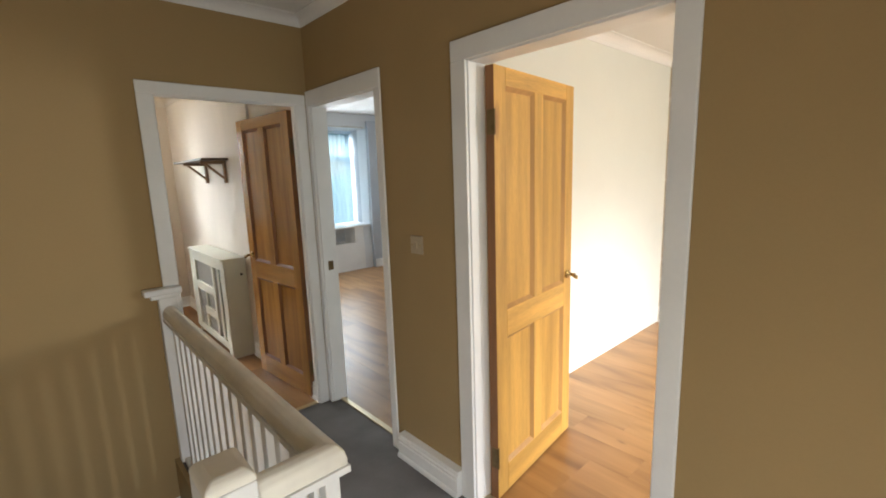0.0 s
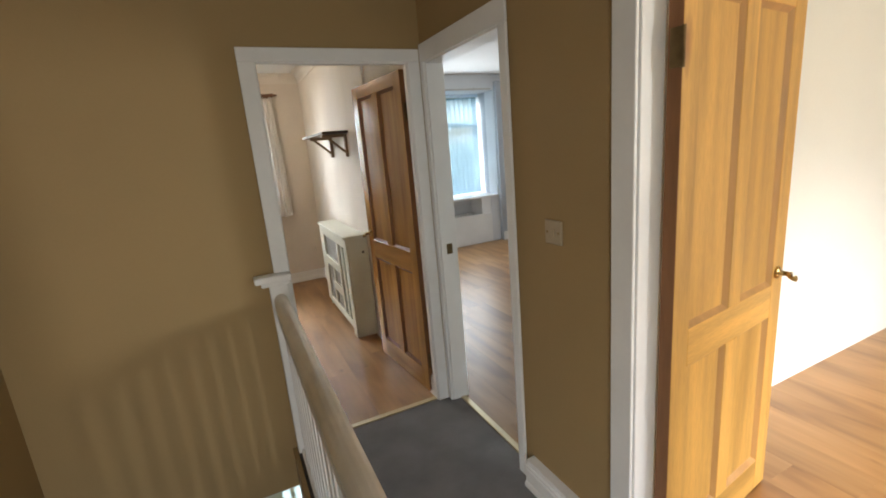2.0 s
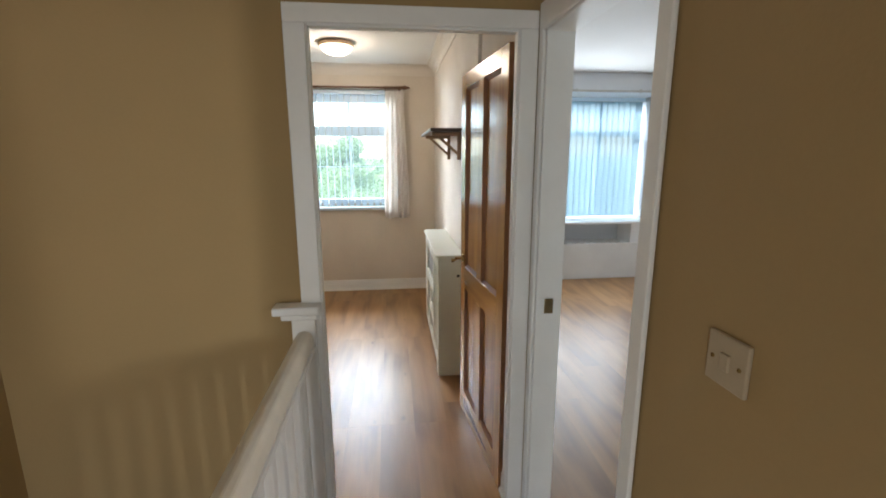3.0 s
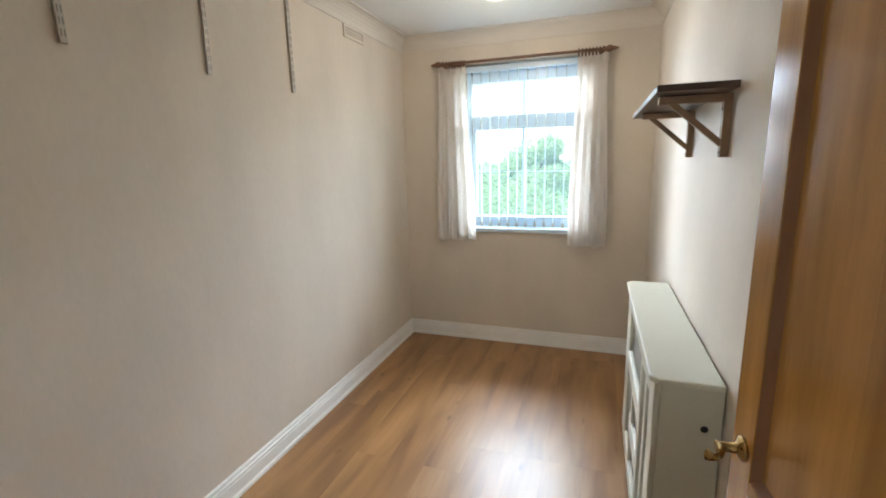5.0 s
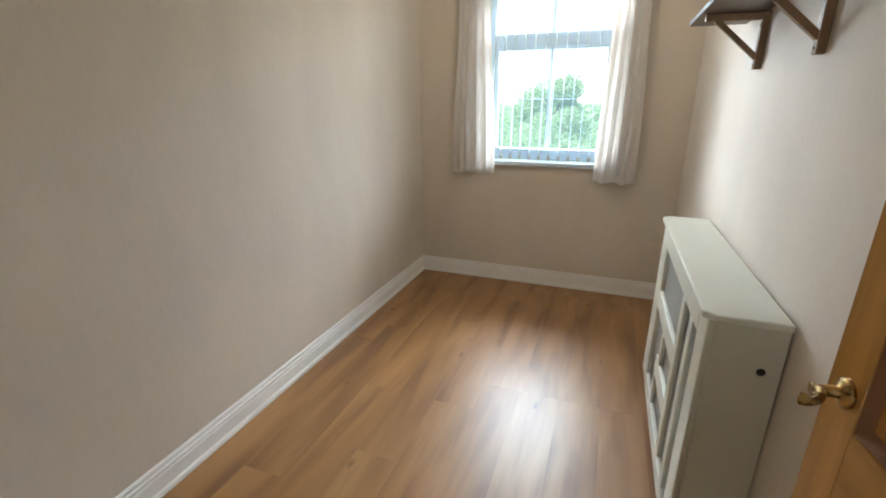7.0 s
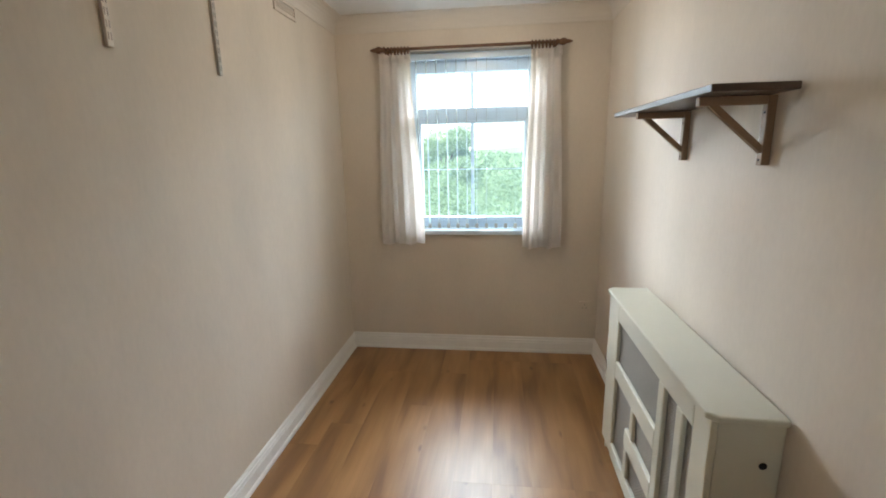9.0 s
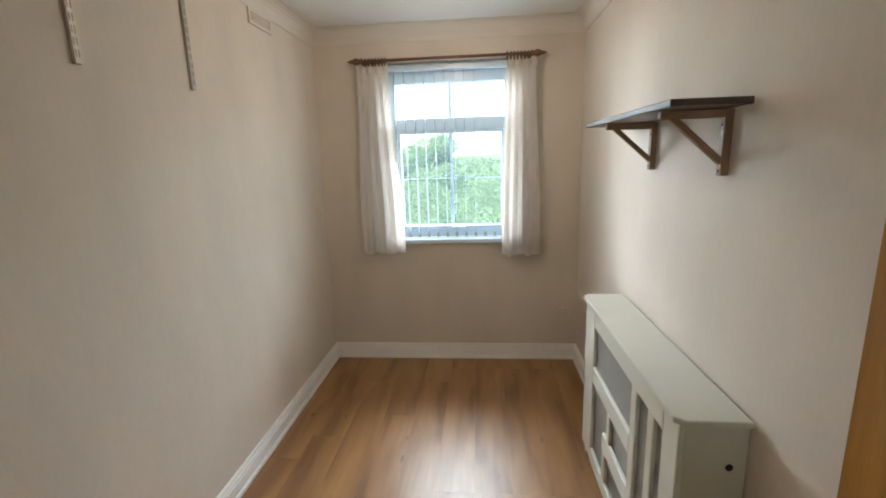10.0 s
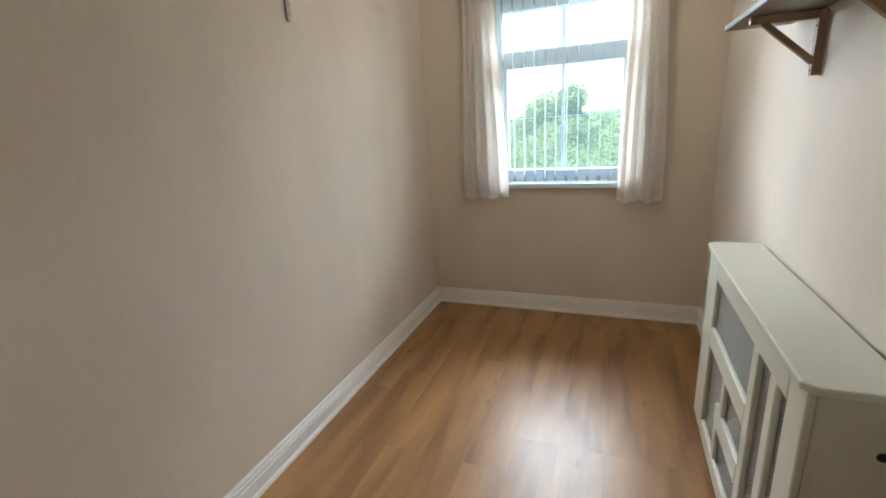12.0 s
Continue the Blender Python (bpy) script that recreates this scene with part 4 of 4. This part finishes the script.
part("pipe", lathe([(0.008, 0), (0.008, 0.14)], 10), METAL, rad, "", True, pose(1.322, 4.23, 0))

# ---- front bedroom things ----
st = thing("window_seat", "white boxed-in seat with an open recess below the sill", "window seat")
part("front_panel", rbox(B[0] + 0.1, 4.09, 6.44, 6.46, 0.001, 0.455, 0.003), GLOSS, st)
part("top", rbox(B[0] + 0.1, 4.09, 6.461, 6.995, 0.425, 0.445, 0.002), GLOSS, st)
part("end_block", rbox(3.93, 4.10, 6.462, 6.9, 0.447, 0.70, 0.003), GLOSS, st)
part("recess_back", boxes((B[0] + 0.1, 3.93, 6.8, 6.82, 0.446, 0.70)), PAINT_GREY, st)
rnd = random.Random(5)
pm = mesh_of("pebble", soft(boxes((-0.035, 0.035, -0.02, 0.02, 0, 0.022)), 0.009, 2), PLASTIC, True)
for i in range(12):
    o = tagged(new("pebble", pm), "small white stone lying in the recess", "stone", "stones in the recess")
    o.matrix_world = pose(2.95 + i * 0.08, 6.52 + rnd.uniform(-0.03, 0.04), 0.4455, 0, 0, rnd.uniform(0, 180))
    o.scale = (rnd.uniform(0.5, 1.1),) * 3
bw = thing("window_bay", "white plastic bay window with a transom", "window", kind="structure")
xs = [B[0], 2.63, 3.165, 3.70, B[1]]
for x in xs:
    part("mullion", rbox(x - 0.03 if x > B[0] else x, x + 0.03 if x < B[1] else x, 7.03, 7.09, B[2] + 0.04, B[3], 0.005), UPVC, bw)
part("head", rbox(B[0], B[1], 7.032, 7.088, B[3] - 0.07, B[3], 0.005), UPVC, bw)
part("bottom_rail", rbox(B[0], B[1], 7.032, 7.088, B[2] + 0.04, B[2] + 0.11, 0.005), UPVC, bw)
part("transom", rbox(B[0], B[1], 7.028, 7.092, 1.80, 1.87, 0.005), UPVC, bw)
part("window_sill", rbox(B[0] + 0.001, B[1] - 0.001, 6.43, 7.03, B[2] + 0.002, B[2] + 0.032, 0.008, 3), GLOSS, bw)
for a, b in zip(xs, xs[1:]):
    for z0_, z1_ in ((B[2] + 0.11, 1.80), (1.87, B[3] - 0.07)):
        p = part("pane", boxes((a + 0.03, b - 0.03, 7.058, 7.062, z0_, z1_)), GLASS, bw)
        p.visible_shadow = False
vb2 = thing("vertical_blind_bay", "pale blue-white vertical slat blind, nearly closed", "blind")
part("headrail", rbox(B[0] + 0.02, B[1] - 0.02, 6.86, 6.91, B[3] - 0.05, B[3] - 0.005, 0.004), UPVC, vb2)
sl = bmesh.new()
ang, half = radians(3), 0.044
pv = [(math.cos(ang) * s * half, math.sin(ang) * s * half + 0.005 * (1 - s * s)) for s in (-1, -0.5, 0, 0.5, 1)]
rows = [[sl.verts.new((px, py, z)) for px, py in pv] for z in (B[2] + 0.05, 1.5, B[3] - 0.05)]
for a, b in zip(rows, rows[1:]):
    for i in range(4):
        sl.faces.new((a[i], a[i + 1], b[i + 1], b[i]))
bmesh.ops.solidify(sl, geom=sl.faces[:], thickness=0.0007)
slat2 = mesh_of("slat", sl, BAY_SLAT)
xx = B[0] + 0.07
while xx < B[1] - 0.05:
    o = new("slat", slat2)
    o.parent, o.location = vb2, (xx, 6.885, 0)
    xx += 0.079
cr2 = thing("bay_curtain_track", "dark slim curtain track above the bay", "curtain track")
part("track", rbox(B[0], B[1] - 0.05, 6.425, 6.445, 2.285, 2.305, 0.003), METAL, cr2)
for x in (2.3, 3.1, 3.9):
    part("bracket", boxes((x - 0.01, x + 0.01, 6.445, 6.4495, 2.28, 2.32)), METAL, cr2)
setting("trim_bay_pier", rbox(B[1] + 0.004, 4.45, 6.38, 6.448, 0.0, CEIL - 0.1, 0.01, 3), PAINT_GREY_SHADED, "grey painted pier beside the bay, shade in its colour")

# ---- outside ----
bm = bmesh.new()
N = 48
g = [[bm.verts.new((-400 + 800 * i / N, -400 + 1300 * j / N, -2.8)) for i in range(N + 1)] for j in range(N + 1)]
for j in range(N):
    for i in range(N):
        bm.faces.new((g[j][i], g[j][i + 1], g[j + 1][i + 1], g[j + 1][i]))
solid("ground", bm, GRASS, "green garden grass reaching far out", "ground", "structure")


def leaf_cloud(rnd, blobs, count, size):
    """Many small bent leaves on and inside uneven clumps: (centre, radii)."""
    verts, faces = [], []
    for _ in range(count):
        c, r = rnd.choice(blobs)
        d = Vector((rnd.gauss(0, 1), rnd.gauss(0, 1), rnd.gauss(0, 1))).normalized()
        k = rnd.uniform(0.55, 1.05) + 0.12 * noise.noise(d * 3 + Vector(c))
        p = Vector(c) + Vector((d.x * r[0], d.y * r[1], d.z * r[2])) * k
        s = size * rnd.uniform(0.6, 1.4)
        e = Euler((rnd.uniform(-1.2, 1.2), rnd.uniform(-1.2, 1.2), rnd.uniform(0, 6.3)))
        m = e.to_matrix()
        b = len(verts)
        for q in ((-0.5, 0, 0), (0, -0.28, 0.08), (0.5, 0, 0), (0, 0.28, 0.08)):
            verts.append(p + m @ (Vector(q) * s))
        faces += [(b, b + 1, b + 2), (b, b + 2, b + 3)]
    me = bpy.data.meshes.new("crown")
    me.from_pydata(verts, [], faces)
    me.materials.append(LEAF)
    return me


def tree(x, y, base, height, spread, seed, leaves, size, label):
    rnd = random.Random(seed)
    t = thing("tree", label, "tree", pose(x, y, base))
    part("trunk", lathe([(0.2, 0), (0.15, height * 0.2), (0.11, height * 0.5), (0.05, height * 0.8)], 10), BARK, t, "", True)
    limbs = bmesh.new()
    blobs = []
    for i in range(16):
        a = rnd.uniform(0, 6.28)
        h = height * rnd.uniform(0.35, 0.9)
        rr = spread * rnd.uniform(0.25, 0.75) * math.sqrt(max(0.1, 1 - ((h / height - 0.55) / 0.6) ** 2))
        c = (rr * math.cos(a), rr * math.sin(a), h)
        s = spread * rnd.uniform(0.28, 0.48)
        blobs.append((c, (s, s, s * 0.8)))
        k = sweep([(-0.03, -0.03), (0.03, -0.03), (0.0, 0.04)], (0, 0, h * 0.55), c, (0.1, 0.9, 0.2))
        me = bpy.data.meshes.new("l")
        k.to_mesh(me)
        limbs.from_mesh(me)
        bpy.data.meshes.remove(me)
        k.free()
    blobs.append(((0, 0, height * 0.85), (spread * 0.45, spread * 0.45, height * 0.16)))
    part("limbs", limbs, BARK, t)
    c = new("crown", leaf_cloud(rnd, blobs, leaves, size))
    c.parent = t
    return t


tree(-2.6, 29, -2.8, 5.6, 2.1, 11, 16000, 0.15, "rounded green garden tree in full leaf")
tree(-9.5, 33, -2.8, 4.6, 2.6, 12, 12000, 0.17, "broad green garden tree in full leaf")
tree(4.6, 36, -2.8, 4.4, 2.2, 13, 9000, 0.18, "small green garden tree in full leaf")
rnd = random.Random(21)
blobs = []
for i in range(130):
    x, y = rnd.uniform(-20, 16), rnd.uniform(13, 34)
    h = rnd.uniform(1.5, 2.6) + (y - 13) * 0.075
    blobs.append(((x, y, -2.8 + h * 0.55), (rnd.uniform(0.9, 1.6), rnd.uniform(0.8, 1.2), h * 0.5)))
tagged(new("hedge", leaf_cloud(rnd, blobs, 100000, 0.15)), "dense green garden bushes and hedge", "hedge", "", "stuff")
bm = bmesh.new()
far = []
for i in range(150):
    far.append(((rnd.uniform(-45, 38), rnd.uniform(42, 80), rnd.uniform(-1.2, -0.4)), (rnd.uniform(2, 4), rnd.uniform(1.5, 2.5), rnd.uniform(1.5, 2.1))))
tagged(new("far_bushes", leaf_cloud(rnd, far, 60000, 0.5)), "distant green trees and bushes beyond the garden", "bushes", "", "stuff")
rnd = random.Random(4)
for j, (yy, h, hw) in enumerate(((120, 3.6, 160), (260, 4.4, 300))):
    k = 80
    lo = [bm.verts.new((-hw + 2 * hw * i / k, yy, -2.9)) for i in range(k + 1)]
    hi = [bm.verts.new((-hw + 2 * hw * i / k, yy + 6, -2.8 + h + 1.2 * noise.noise(Vector((i * 0.35, j * 9, 0))))) for i in range(k + 1)]
    for i in range(k):
        bm.faces.new((lo[i], lo[i + 1], hi[i + 1], hi[i]))
solid("backdrop", bm, LEAF, "distant low green tree line", "backdrop", "structure")

# ---- laminate planks, laid front to back ----
PW, PL = 0.192, 1.285
plank_cache = {}


def plank_mesh(w, l):
    key = (round(w, 3), round(l, 3))
    if key not in plank_cache:
        bm = bmesh.new()
        c = 0.0003
        lo = [bm.verts.new(p) for p in ((0, 0, -0.008), (w, 0, -0.008), (w, l, -0.008), (0, l, -0.008))]
        mid = [bm.verts.new(p) for p in ((0, 0, -c), (w, 0, -c), (w, l, -c), (0, l, -c))]
        top = [bm.verts.new(p) for p in ((c, c, 0), (w - c, c, 0), (w - c, l - c, 0), (c, l - c, 0))]
        for a, b in ((lo, mid), (mid, top)):
            for i in range(4):
                bm.faces.new((a[i], a[(i + 1) % 4], b[(i + 1) % 4], b[i]))
        bm.faces.new(top)
        plank_cache[key] = mesh_of("plank", bm, LAMINATE)
    return plank_cache[key]


def lay(name, x0, x1, y0, y1, label, seed):
    f = setting(name, boxes((x0, x1, y0, y1, -0.2, -0.008)), BLACK, label)
    rnd = random.Random(seed)
    x = x0
    while x < x1 - 0.005:
        w = min(PW, x1 - x)
        y = y0
        first_l = PL * rnd.choice((0.33, 0.66, 1.0, 0.5, 0.82))
        while y < y1 - 0.005:
            l = min(first_l, y1 - y)
            o = new("plank", plank_mesh(w, l))
            o.parent, o.location = f, (x, y, 0)
            y += l
            first_l = PL
        x += w
    return f


lay("floor_room", WEST, ROOM_E, 2.885, FRONT, "warm oak laminate floor with a soft sheen", 1)
lay("floor_front_bedroom", 1.55, 4.62, 1.97, 6.44, "warm oak laminate bedroom floor", 2)
lay("floor_rear_bedroom", 1.55, 4.57, -2.4, 1.86, "warm oak laminate rear bedroom floor", 3)
